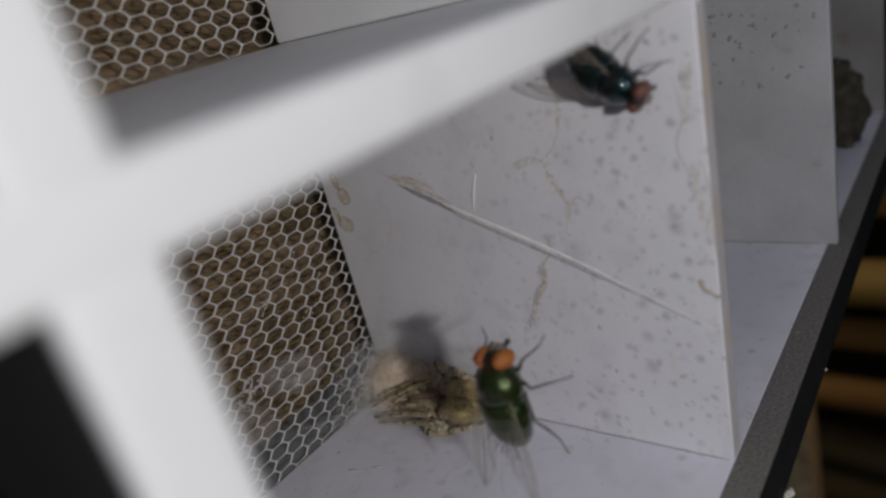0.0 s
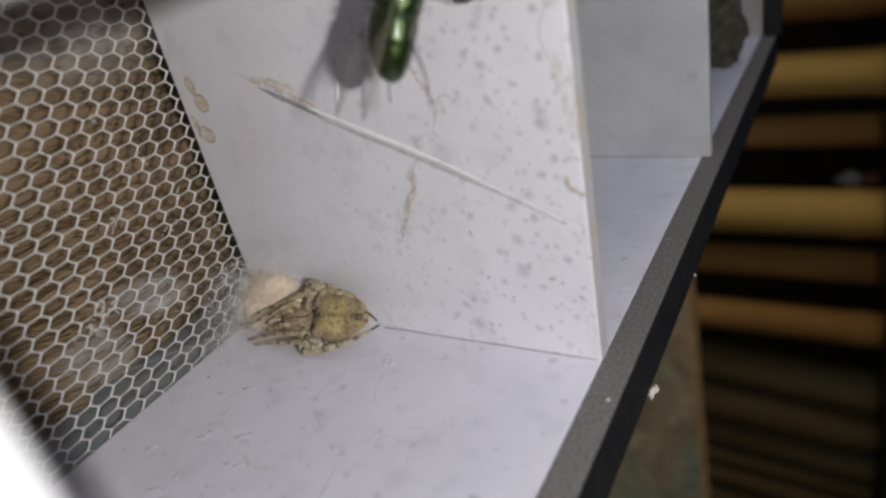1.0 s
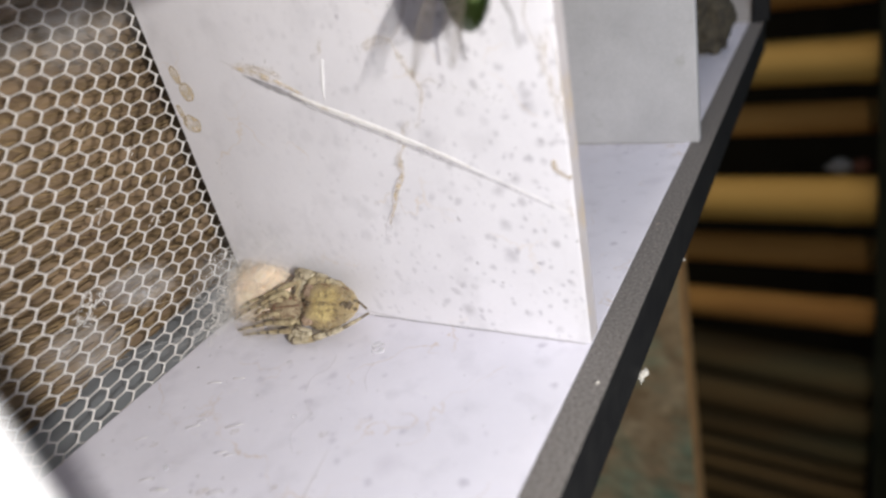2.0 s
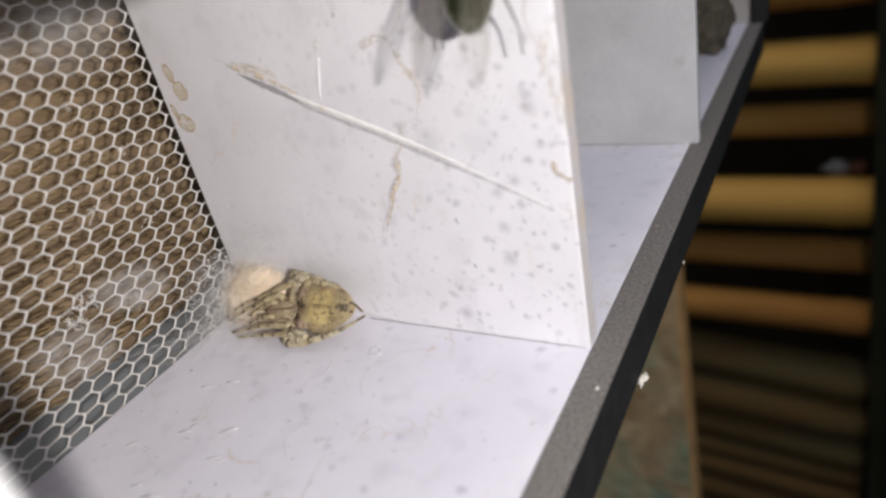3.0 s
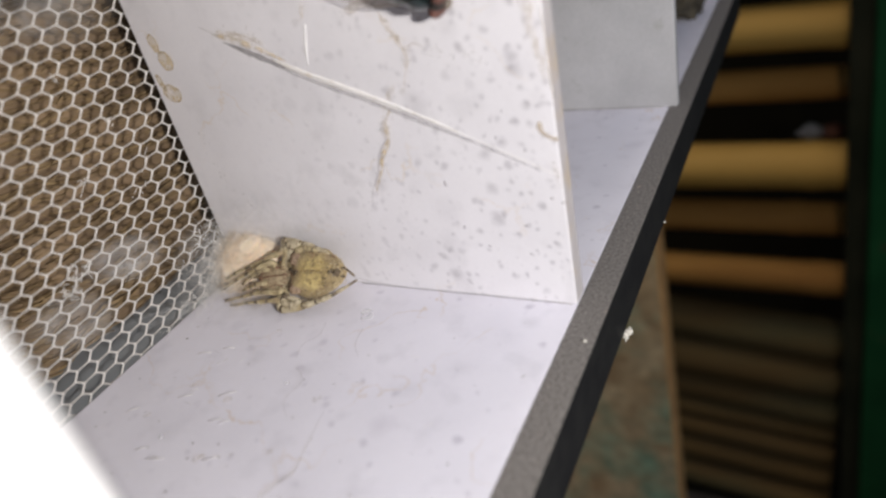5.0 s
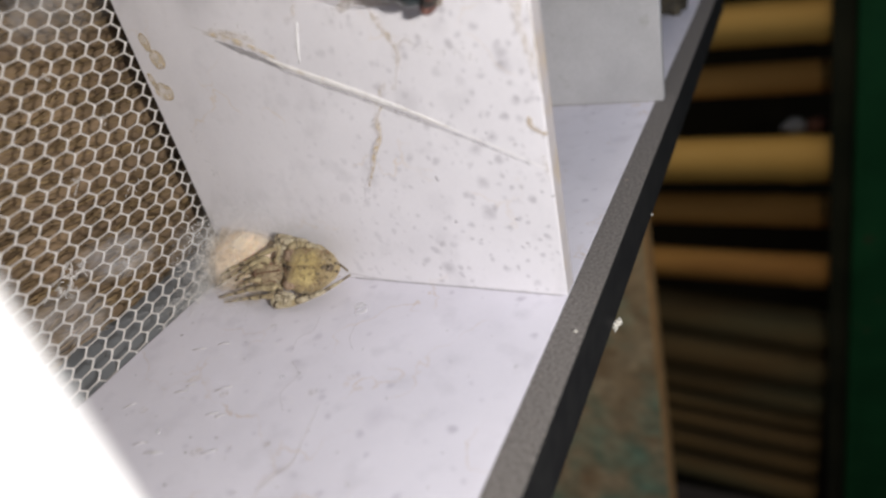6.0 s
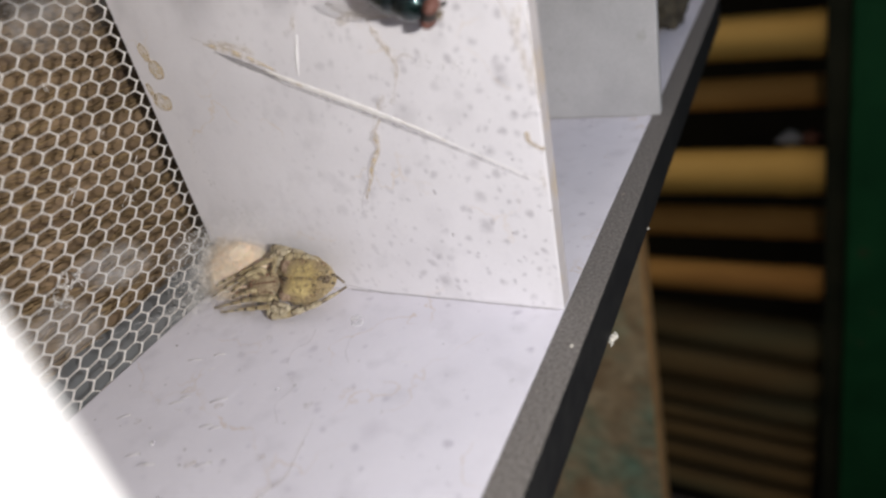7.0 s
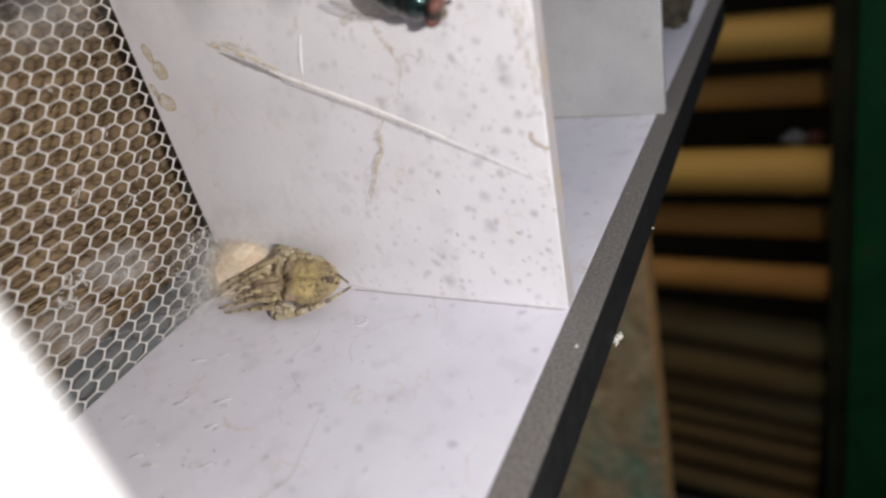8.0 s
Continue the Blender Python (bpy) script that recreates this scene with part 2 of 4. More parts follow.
SPIDER_PALE = spotted("spider_pale_leg", (0.34, 0.28, 0.18), (0.53, 0.465, 0.33), (0.15, 0.105, 0.06), ((1800, 0.45, 0.2, 0.5), (3800, 0.45, 0.2, 0.4)),
                      vein=(0.16, 0.10, 0.05), vein_amount=0.9, vein_scale=450, patch=(0.45, 0.37, 0.25), **TINY)
SPIDER_HAIR = node_mat("spider_hair", (0.52, 0.42, 0.28), 0.5, second=(0.66, 0.57, 0.42), scale=900)
SPIDER_BROWN = node_mat("spider_brown", (0.27, 0.18, 0.125), 0.7, second=(0.40, 0.30, 0.21), fuzz=(0.5, 0.35, 0.22), scale=1500, bump=0.5, bump_scale=2500)
SPIDER_BROWN_DARK = node_mat("spider_brown_dark", (0.17, 0.09, 0.055), 0.7, second=(0.28, 0.17, 0.11), scale=1500)
SPIDER_DARK = node_mat("spider_dark", (0.06, 0.042, 0.027), 0.6, second=(0.16, 0.115, 0.07), scale=1800)
FLY_GREEN = node_mat("green_metal_cuticle", (0.026, 0.052, 0.011), 0.28, 0.75, coat=1.0, second=(0.052, 0.064, 0.017), scale=500, bump=0.25, bump_scale=3000)
FLY_TEAL = node_mat("teal_metal_cuticle", (0.006, 0.026, 0.023), 0.25, 0.7, coat=1.0, second=(0.012, 0.016, 0.02), scale=500, bump=0.25, bump_scale=3000)
FLY_BLACK = node_mat("black_cuticle", (0.012, 0.011, 0.010), 0.45, second=(0.03, 0.025, 0.02), scale=900)
FLY_LEG = node_mat("dusty_brown_leg", (0.055, 0.047, 0.040), 0.55, second=(0.10, 0.085, 0.07), scale=900)
FLY_BROWN = node_mat("brown_cuticle", (0.16, 0.10, 0.035), 0.5, second=(0.07, 0.05, 0.03), scale=900)
FLY_FACE = node_mat("dull_grey_face", (0.20, 0.18, 0.16), 0.6, second=(0.30, 0.27, 0.24), scale=900)
EYE_ORANGE = node_mat("orange_eye", (0.42, 0.15, 0.018), 0.4, second=(0.30, 0.07, 0.014), scale=700, bump=0.3, bump_scale=9000)
EYE_RED = node_mat("red_eye", (0.17, 0.065, 0.045), 0.4, second=(0.09, 0.035, 0.027), scale=700, bump=0.3, bump_scale=9000)
WING = node_mat("fly_wing", (0.42, 0.38, 0.34), 0.3, second=(0.32, 0.27, 0.23), scale=400, alpha=0.08, spec=0.15)
VEIN = node_mat("wing_vein", (0.22, 0.18, 0.14), 0.5)
BAMBOO = node_mat("bamboo", (0.32, 0.172, 0.035), 0.62, second=(0.44, 0.255, 0.062), spec=0.12, scale=22, stretch=(0.25, 1, 1), bump=0.2, bump_scale=300,
                  third=(0.22, 0.095, 0.02), third_scale=14, third_low=0.52, third_high=0.75)
BAMBOO_MID = node_mat("dim_bamboo", (0.23, 0.106, 0.025), 0.75, second=(0.36, 0.178, 0.044), spec=0.1, scale=20, stretch=(0.25, 1, 1), bump=0.25, bump_scale=300,
                      third=(0.17, 0.07, 0.016), third_scale=16, third_low=0.5, third_high=0.7)
BAMBOO_DARK = node_mat("shaded_bamboo", (0.105, 0.062, 0.022), 0.9, second=(0.065, 0.041, 0.017), spec=0.06, scale=20, stretch=(0.25, 1, 1), bump=0.3, bump_scale=300,
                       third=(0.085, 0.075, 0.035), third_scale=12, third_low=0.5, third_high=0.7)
GREEN_PAINT = node_mat("dark_green_paint", (0.004, 0.036, 0.010), 0.7, second=(0.008, 0.055, 0.016), spec=0.12, scale=30, bump=0.2,
                       third=(0.05, 0.025, 0.015), third_scale=60, third_low=0.66, third_high=0.75)
DARK_OLIVE = node_mat("dark_olive_paint", (0.010, 0.011, 0.005), 0.8, second=(0.024, 0.022, 0.011), spec=0.1, scale=25, bump=0.3, bump_scale=80)
BOARD = node_mat("worn_painted_board", (0.28, 0.17, 0.078), 0.85, second=(0.45, 0.32, 0.17), spec=0.12, scale=75, detail=4.0, low=0.32, high=0.66, bump=0.4, bump_scale=300,
                 third=(0.21, 0.285, 0.17), third_scale=36, third_low=0.46, third_high=0.66, grain=0.4, grain_scale=170)
BOARD_EDGE = node_mat("worn_board_edge", (0.62, 0.34, 0.13), 0.85, second=(0.46, 0.25, 0.10), spec=0.12, scale=90, bump=0.4)
EARTH = node_mat("dark_earth", (0.035, 0.027, 0.02), 0.9, second=(0.06, 0.045, 0.03), scale=12, bump=0.5, bump_scale=60)
NEAR_BLACK = node_mat("near_black_backdrop", (0.008, 0.006, 0.003), 0.95, second=(0.013, 0.010, 0.005), spec=0.05, scale=8)
CLUMP = node_mat("dried_brown_matter", (0.035, 0.03, 0.022), 0.9, second=(0.085, 0.07, 0.045), scale=500, bump=0.9, bump_scale=900)
RAG = node_mat("dirty_rag", (0.17, 0.165, 0.15), 0.9, second=(0.16, 0.14, 0.12), spec=0.1, scale=90, bump=0.5, bump_scale=200)
RUST = node_mat("rust", (0.09, 0.035, 0.02), 0.9, second=(0.05, 0.022, 0.013), spec=0.1, scale=90)
CHIP = node_mat("pale_chip", (0.66, 0.63, 0.56), 0.6, second=(0.5, 0.46, 0.4), scale=800)


# ---- builders (all sizes in centimetres) ----
CM = Matrix.Scale(0.01, 4)


def link(name, bm, material, parent=None, label="", smooth=True):
    bmesh.ops.recalc_face_normals(bm, faces=bm.faces)
    bm.transform(CM)
    me = bpy.data.meshes.new(name)
    bm.to_mesh(me)
    bm.free()
    me.materials.append(material)
    if smooth:
        me.polygons.foreach_set("use_smooth", [True] * len(me.polygons))
    ob = new(name, me)
    ob.parent = parent
    if label:
        ob["label"] = label
    return ob


def part(name, bm, material, parent, label="", smooth=True):
    return link(name, bm, material, parent, label, smooth)


def root(name, label, category, group="", place=None):
    ob = new(name)
    ob.empty_display_size = 0.002
    if place is not None:
        ob.matrix_basis = place
    return tagged(ob, label, category, group)


def box(x0, x1, y0, y1, z0, z1, bevel=0.0, segments=2, bm=None):
    bm = bm or bmesh.new()
    own = bmesh.ops.create_cube(bm, size=1.0)["verts"]
    for v in own:
        v.co = Vector((x0 + (v.co.x + 0.5) * (x1 - x0), y0 + (v.co.y + 0.5) * (y1 - y0), z0 + (v.co.z + 0.5) * (z1 - z0)))
    if bevel:
        edges = list({e for v in own for e in v.link_edges})
        bmesh.ops.bevel(bm, geom=edges, offset=bevel, segments=segments, affect="EDGES", profile=0.6)
    return bm


def blob(centre, radii, turn=None, u=16, v=10, rough=0.0, freq=3.0, bm=None, taper=0.0):
    """An ellipsoid; taper narrows it towards +x."""
    bm = bm or bmesh.new()
    own = bmesh.ops.create_uvsphere(bm, u_segments=u, v_segments=v, radius=1.0)["verts"]
    for p in own:
        q = p.co.copy()
        if rough:
            q *= 1.0 + rough * noise.noise(q * freq + Vector(centre) * 3)
        s = 1.0 - taper * (q.x + 1) / 2
        q = Vector((q.x * radii[0], q.y * radii[1] * s, q.z * radii[2] * s))
        if turn is not None:
            q = turn @ q
        p.co = q + Vector(centre)
    return bm


def tube(points, radii, sides=6, bm=None, flat=1.0):
    """A tapering round strand through the points."""
    bm = bm or bmesh.new()
    pts = [Vector(p) for p in points]
    if not isinstance(radii, (list, tuple)):
        radii = [radii] * len(pts)
    rings = []
    side = None
    for i, p in enumerate(pts):
        d = (pts[min(i + 1, len(pts) - 1)] - pts[max(i - 1, 0)]).normalized()
        if side is None:
            side = d.cross(Vector((0.3, 0.5, 0.81)))
            if side.length < 1e-3:
                side = d.cross(Vector((1, 0, 0)))
        side = (side - d * side.dot(d)).normalized()
        other = d.cross(side)
        rings.append([bm.verts.new(p + (side * math.cos(a) + other * math.sin(a) * flat) * radii[i])
                      for a in (2 * math.pi * k / sides for k in range(sides))])
    for a, b in zip(rings, rings[1:]):
        for k in range(sides):
            bm.faces.new((a[k], a[(k + 1) % sides], b[(k + 1) % sides], b[k]))
    bm.faces.new(rings[0])
    bm.faces.new(list(reversed(rings[-1])))
    return bm


def spline(points, n=6):
    """Catmull-Rom points through the given ones."""
    p = [Vector(q) for q in points]
    p = [p[0] * 2 - p[1]] + p + [p[-1] * 2 - p[-2]]
    out = []
    for i in range(1, len(p) - 2):
        for k in range(n):
            t = k / n
            a, b, c, d = p[i - 1], p[i], p[i + 1], p[i + 2]
            out.append(0.5 * (2 * b + (c - a) * t + (2 * a - 5 * b + 4 * c - d) * t * t + (3 * b - a - 3 * c + d) * t ** 3))
    out.append(p[-2])
    return out


def structure(name, bm, material, label, smooth=False, category=""):
    return tagged(link(name, bm, material, smooth=smooth), label, category, kind="structure")


# ---- the white cooler grille: floor, dividers, shelf, rim ----
structure("floor", box(0.04, 5.50, -6.3, 14.2, -0.5, 0.0, 0.01), SPOTTED_FLOOR, "white plastic floor of the grille cell with faint stains", category="floor")
structure("back_sill", box(-1.6, 0.0, -6.3, 14.2, -0.6, -0.03, 0.01), SHADED_SILL, "sill between net and pad, greyed by painted shade", category="sill")
divider = box(0.02, 5.58, 0.0, 0.26, 0.0, 5.17, 0.025, 3)
for v in divider.verts:
    if v.co.x > 5.0:
        v.co.x -= 0.08 * max(0.0, 1 - v.co.z / 2.0)
bmesh.ops.triangulate(divider, faces=divider.faces)
structure("wall_divider_1", divider, SPOTTED, "white plastic divider wall speckled with grey fly spots", True, "wall")
structure("wall_divider_2", box(0.02, 5.66, 5.98, 6.2, 0.0, 5.17, 0.03), GREY_WHITE, "white plastic divider wall of the next cell, dimmed in its colour", True, "wall")
structure("wall_divider_3", box(0.02, 5.55, 14.2, 14.4, -0.5, 5.17, 0.03), FAR_GREY, "darker grey stained plastic end wall of the grille", True, "wall")
structure("wall_divider_4", box(0.0, 5.497, -5.77, -5.36, 0.0, 5.32, 0.06, 4), FRAME_WHITE, "thick white plastic upright of the grille", True, "wall")
structure("wall_divider_5", box(0.02, 5.58, 0.0, 0.26, 5.56, 10.6, 0.05, 4), WHITE, "white plastic divider wall of the upper cell", True, "wall")
structure("wall_divider_6", box(0.0, 5.497, -5.77, -5.38, 5.4, 10.6, 0.06, 4), FRAME_WHITE, "thick white plastic upright of the upper cell", True, "wall")
structure("shelf_1", box(0.0, 5.5, -12.0, 14.2, 5.172, 5.555, 0.09, 4), FRAME_WHITE, "thick white plastic crossbar shelf of the grille", True, "shelf")
structure("shelf_2", box(0.0, 5.5, -12.0, 14.2, 10.602, 11.0, 0.06, 3), FRAME_WHITE, "thick white plastic top crossbar of the grille", True, "shelf")
structure("wall_casing", box(-1.9, -1.6, -12.0, 14.4, -0.5, 11.0), DARK, "dark plastic casing behind the pad")
structure("wall_shade_sheet", box(0.0, 5.43, -5.785, -5.773, 0.0, 5.16), DARK, "black sheet over the upright's side for the shade of the neighbouring cell")
structure("wall_shade_panel", box(0.0, 5.3, -6.6, -6.3, -0.5, 5.17), DARK, "black panel added to keep the neighbouring cell dark")

rim = root("front_rim", "black rubber rim with dusty grey top along the grille floor", "rim")
part("rim_body", box(5.505, 5.88, -9.0, 14.3, -0.8, -0.012, 0.02), RIM_BLACK, rim, smooth=False)
part("dusty_top", box(5.508, 5.872, -9.0, 14.3, -0.012, 0.0, 0.004), RIM_DUST, rim, "grey dust-covered top face of the rim", smooth=False)
part("corner_post", box(5.6, 5.98, 14.0, 14.5, 0.0, 5.5, 0.03), RIM_BLACK, rim, smooth=False)

# ---- hexagonal net in front of the pad ----
A1, A2 = Vector((0, 0.2743, -0.0820)), Vector((0, -0.0029, -0.1902))
NET_AT = Vector((0, -0.2008, 3.9778))


CORNERS = [(A1 + A2) / 3, (2 * A2 - A1) / 3, (A2 - 2 * A1) / 3, -(A1 + A2) / 3, (A1 - 2 * A2) / 3, (2 * A1 - A2) / 3]


def net_cell(bm, c):
    """One hexagonal mesh of the net: a ring with rounded inner corners."""
    outer, inner = [], []
    for k in range(6):
        p, q = CORNERS[k], CORNERS[(k + 1) % 6]
        for f in (0.0, 0.5):
            o = p.lerp(q, f)
            outer.append(o)
            inner.append(o * (0.905 if f == 0 else 0.93))
    n = len(outer)
    rows = [[bm.verts.new(c + r + Vector((x, 0, 0))) for r in ring]
            for ring, x in ((outer, 0.010), (inner, 0.003), (inner, -0.012), (outer, -0.012))]
    for a, b in zip(rows, rows[1:]):
        for k in range(n):
            bm.faces.new((a[k], a[(k + 1) % n], b[(k + 1) % n], b[k]))


net = root("hexagonal_net", "off-white plastic hexagonal net over the brown pad", "net")
places = []
for i in range(-34, 30):
    for j in range(-60, 60):
        c = NET_AT + A1 * i + A2 * j
        if -5.5 < c.y < 0.13 and -0.05 < c.z < 9.0 and not 5.1 < c.z < 5.65:
            places.append(c)
places.sort(key=lambda c: (c - Vector((0, -0.6, 1.6))).length)
bm = bmesh.new()
net_cell(bm, Vector((0, 0, 0)))
first = part("net_cell", bm, NET, net)
first.location = places[0] * 0.01
for c in places[1:300]:
    other = new("net_cell", first.data)
    other.parent = net
    other.location = c * 0.01
bm = bmesh.new()
for c in places[300:]:
    net_cell(bm, c)
tagged(part("net_rest", bm, NET, net), kind="stuff")

# ---- brown fibre pad behind the net ----
pad = root("fibre_pad", "brown wood wool cooling pad behind the net", "pad")
bm = bmesh.new()
bmesh.ops.create_grid(bm, x_segments=90, y_segments=120, size=1.0)
for v in bm.verts:
    y, z = -2.6 + v.co.x * 4.4, 5.0 + v.co.y * 5.4
    d = -0.1 + 0.14 * noise.noise((y * 1.2, z * 3.2, 0.3)) + 0.07 * noise.noise((y * 3, z * 9, 4.0))
    v.co = Vector((-1.02 + d, y, z))
part("pad_body", bm, PAD, pad)
rng = random.Random(4)
bm = bmesh.new()
for _ in range(1900):
    y, z = rng.uniform(-5.4, 1.2), rng.uniform(0.0, 8.5)
    ang, ln, deep = rng.gauss(-0.28, 0.16), rng.uniform(0.5, 2.0), rng.random()
    pts = [(-1.12 + 0.16 * deep * deep + 0.06 * math.sin(k * 1.3 + z), y + (k / 4 - 0.5) * ln * math.cos(ang),
            z + (k / 4 - 0.5) * ln * math.sin(ang) + 0.04 * math.sin(k * 2 + y * 5)) for k in range(5)]
    tube(pts, rng.uniform(0.006, 0.024), 4, bm, flat=0.3)
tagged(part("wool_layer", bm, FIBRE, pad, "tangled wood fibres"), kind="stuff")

# ---- dirt seam between divider and floor, ridge and its painted shade, cracks, stains, specks ----
seam = [(x, -0.008 - 0.003 * math.sin(x * 7), 0.006 + 0.002 * math.sin(x * 11)) for x in [2.4 + 0.16 * k for k in range(20)]]
tagged(link("seam_line", tube(seam, [0.0038 + 0.003 * noise.noise((k * 0.9, 0, 0)) for k in range(20)], 5), SEAM), "thin dirty grey joint line between divider and floor", "joint")


joint = [(0.3 + 0.3 * k, 5.968, 0.006) for k in range(18)]
tagged(link("seam_line", tube(joint, 0.012, 5), SEAM), "thin dirty grey joint line at the foot of the second divider", "joint")


def wall_strand(name, pts, radii, material, label, category, skew=1.0, thick=0.55):
    line = spline([(x, -0.002, z) for x, z in pts], 5)
    rr = [radii[0] + (radii[1] - radii[0]) * abs(math.sin(math.pi * (k / (len(line) - 1)) ** skew)) * (0.8 + 0.5 * noise.noise((k * 0.7, radii[1] * 50, 0)))
          for k in range(len(line))]
    bm = tube(line, rr, 9)
    for v in bm.verts:
        v.co.y *= thick
    return tagged(link(name, bm, material), label, category)


wall_strand("raised_ridge", [(2.15, 3.24), (2.41, 3.12), (2.85, 2.94), (3.54, 2.66), (4.0, 2.455), (4.3, 2.31), (4.5, 2.215)],
            (0.006, 0.036), RIDGE, "raised white scratch ridge running across the divider", "ridge", 0.62, 0.6)
wall_strand("raised_ridge", [(2.3, 3.13), (2.6, 3.015), (2.95, 2.87), (3.3, 2.73), (3.6, 2.60), (3.85, 2.50)],
            (0.004, 0.02), RIDGE, "torn white lip along the lower side of the ridge", "ridge", 0.8, 0.8)
wall_strand("raised_ridge", [(4.4, 2.265), (4.7, 2.12), (5.18, 1.89), (5.5, 1.72)], (0.003, 0.006), RIDGE, "hair-thin end of the scratch ridge", "ridge")
wall_strand("ridge_shade_line", [(1.5, 3.50), (1.75, 3.385), (2.0, 3.275), (2.3, 3.135), (2.55, 3.035)], (0.004, 0.05), GROOVE, "painted dark grey shade of the groove at the start of the ridge", "dirt", 1.0, 0.08)
wall_strand("ridge_shade_line", [(2.3, 3.085), (2.85, 2.865), (3.54, 2.59), (4.2, 2.30), (4.7, 2.08), (5.3, 1.79)],
            (0.004, 0.036), DIRT_SHADE, "grey dirt and painted shadow along the lower side of the ridge", "dirt", 0.7, 0.1)
wall_strand("crust_strip", [(1.36, 3.60), (1.6, 3.53), (1.85, 3.44), (2.1, 3.33), (2.35, 3.2)], (0.01, 0.045), CRUST, "rough tan crust at the start of the ridge", "crust", 0.9, 0.3)
wall_strand("raised_ridge", [(2.79, 3.60), (2.70, 3.35), (2.645, 3.13)], (0.01, 0.025), WHITE, "short raised white stalk branching from the ridge", "ridge")
wall_strand("crack", [(3.56, 2.48), (3.42, 2.36), (3.45, 2.2), (3.36, 2.1), (3.26, 1.94), (3.20, 1.75), (3.05, 1.51), (2.96, 1.26)],
            (0.003, 0.010), SPECK, "fine grey crack in the white divider", "crack")
wall_strand("crust_strip", [(3.60, 2.56), (3.47, 2.36), (3.48, 2.2), (3.40, 2.08), (3.30, 1.92), (3.22, 1.72), (3.10, 1.5)], (0.01, 0.04), CRUST, "flaking tan crust along the crack", "crust", 0.8, 0.15)


def stain(name, pts, radii, material, label, plane="wall"):
    """A thin dried film of rounded outline along the points."""
    line = spline([(p[0], p[1], 0) for p in pts], 6)
    last = len(line) - 1
    rr = [(radii[0] + (radii[1] - radii[0]) * k / last) * (0.85 + 0.5 * noise.noise((p.x * 8, p.y * 8, 1))) * min(1.0, 0.35 + 2.2 * math.sin(math.pi * k / last))
          for k, p in enumerate(line)]
    bm = tube(line, rr, 12)
    for v in bm.verts:
        flat = Vector((v.co.x, v.co.y, 0.003 if v.co.z > 0 else -0.001))
        v.co = Vector((flat.x, -flat.z, flat.y)) if plane == "wall" else flat
    return tagged(link(name, bm, material), label, "stain")


def droplet(cx, cz, rx, rz, lean):
    """A dried drop: a thin pale film with a darker rim where it dried last."""
    def ring(f, y):
        out = []
        for k in range(28):
            a = 2 * math.pi * k / 28
            g = f * (1 + 0.16 * noise.noise((math.cos(a) * 1.5, math.sin(a) * 1.5, cx * 9)))
            x, z = rx * g * math.cos(a), rz * g * math.sin(a)
            out.append((cx + x + lean * z, y, cz + z))
        return out

    bm = bmesh.new()
    top = [bm.verts.new(p) for p in ring(1.0, -0.003)]
    low = [bm.verts.new(p) for p in ring(1.0, 0.001)]
    bm.faces.new(top)
    for k in range(28):
        bm.faces.new((top[k], top[(k + 1) % 28], low[(k + 1) % 28], low[k]))
    drop = tagged(link("stain", bm, DROP, smooth=False), "tan dried droplet stain near the net", "stain")
    loop = ring(0.95, -0.003)
    bm = tube(loop + loop[:1], 0.011, 6)
    for v in bm.verts:
        v.co.y = -0.003 + (v.co.y + 0.003) * 0.15
    part("rim_film", bm, DROP_RIM, drop, "darker tan rim of the dried drop")


droplet(0.31, 3.58, 0.07, 0.12, -0.1)
droplet(0.40, 3.34, 0.12, 0.13, -0.1)
droplet(0.15, 3.06, 0.045, 0.12, -0.2)
droplet(0.28, 2.91, 0.15, 0.12, -0.2)
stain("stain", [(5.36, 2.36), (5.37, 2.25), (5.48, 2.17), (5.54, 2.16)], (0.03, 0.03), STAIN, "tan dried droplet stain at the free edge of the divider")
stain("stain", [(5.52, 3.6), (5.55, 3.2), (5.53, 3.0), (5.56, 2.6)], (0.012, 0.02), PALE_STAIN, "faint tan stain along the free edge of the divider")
stain("stain", [(3.28, -3.51), (3.38, -3.26), (3.45, -3.1), (3.39, -2.81), (3.28, -2.3)], (0.026, 0.004), PALE_STAIN, "thin tan dried streak on the floor", "floor")


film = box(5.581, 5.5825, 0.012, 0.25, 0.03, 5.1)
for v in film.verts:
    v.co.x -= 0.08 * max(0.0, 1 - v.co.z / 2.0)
tagged(link("trim_edge_film", film, EDGE_FILM, smooth=False), "dimming film with tan stains on the free edge of the divider", "film", kind="structure")


def flakes(paths, count, spread, size, material, label, seed):
    """Tiny dried flakes strewn along lines on the divider."""
    r = random.Random(seed)
    bm = bmesh.new()
    for pts in paths:
        line = spline([(x, 0, z) for x, z in pts], 8)
        for _ in range(count):
            p = r.choice(line)
            x, z = min(5.5, max(0.1, p.x + r.gauss(0, spread))), min(5.0, max(0.1, p.z + r.gauss(0, spread)))
            a, el, sz = r.uniform(0, math.pi), r.uniform(1.0, 2.6), r.uniform(*size)
            own = bmesh.ops.create_uvsphere(bm, u_segments=7, v_segments=4, radius=1.0)["verts"]
            for v in own:
                u, w = v.co.x * sz * (1 + 0.4 * r.random()), v.co.y * sz * el
                v.co = Vector((x + u * math.cos(a) - w * math.sin(a), -v.co.z * 0.002, z + u * math.sin(a) + w * math.cos(a)))
    return tagged(link("dried_flakes", bm, material), label, "flakes", kind="stuff")


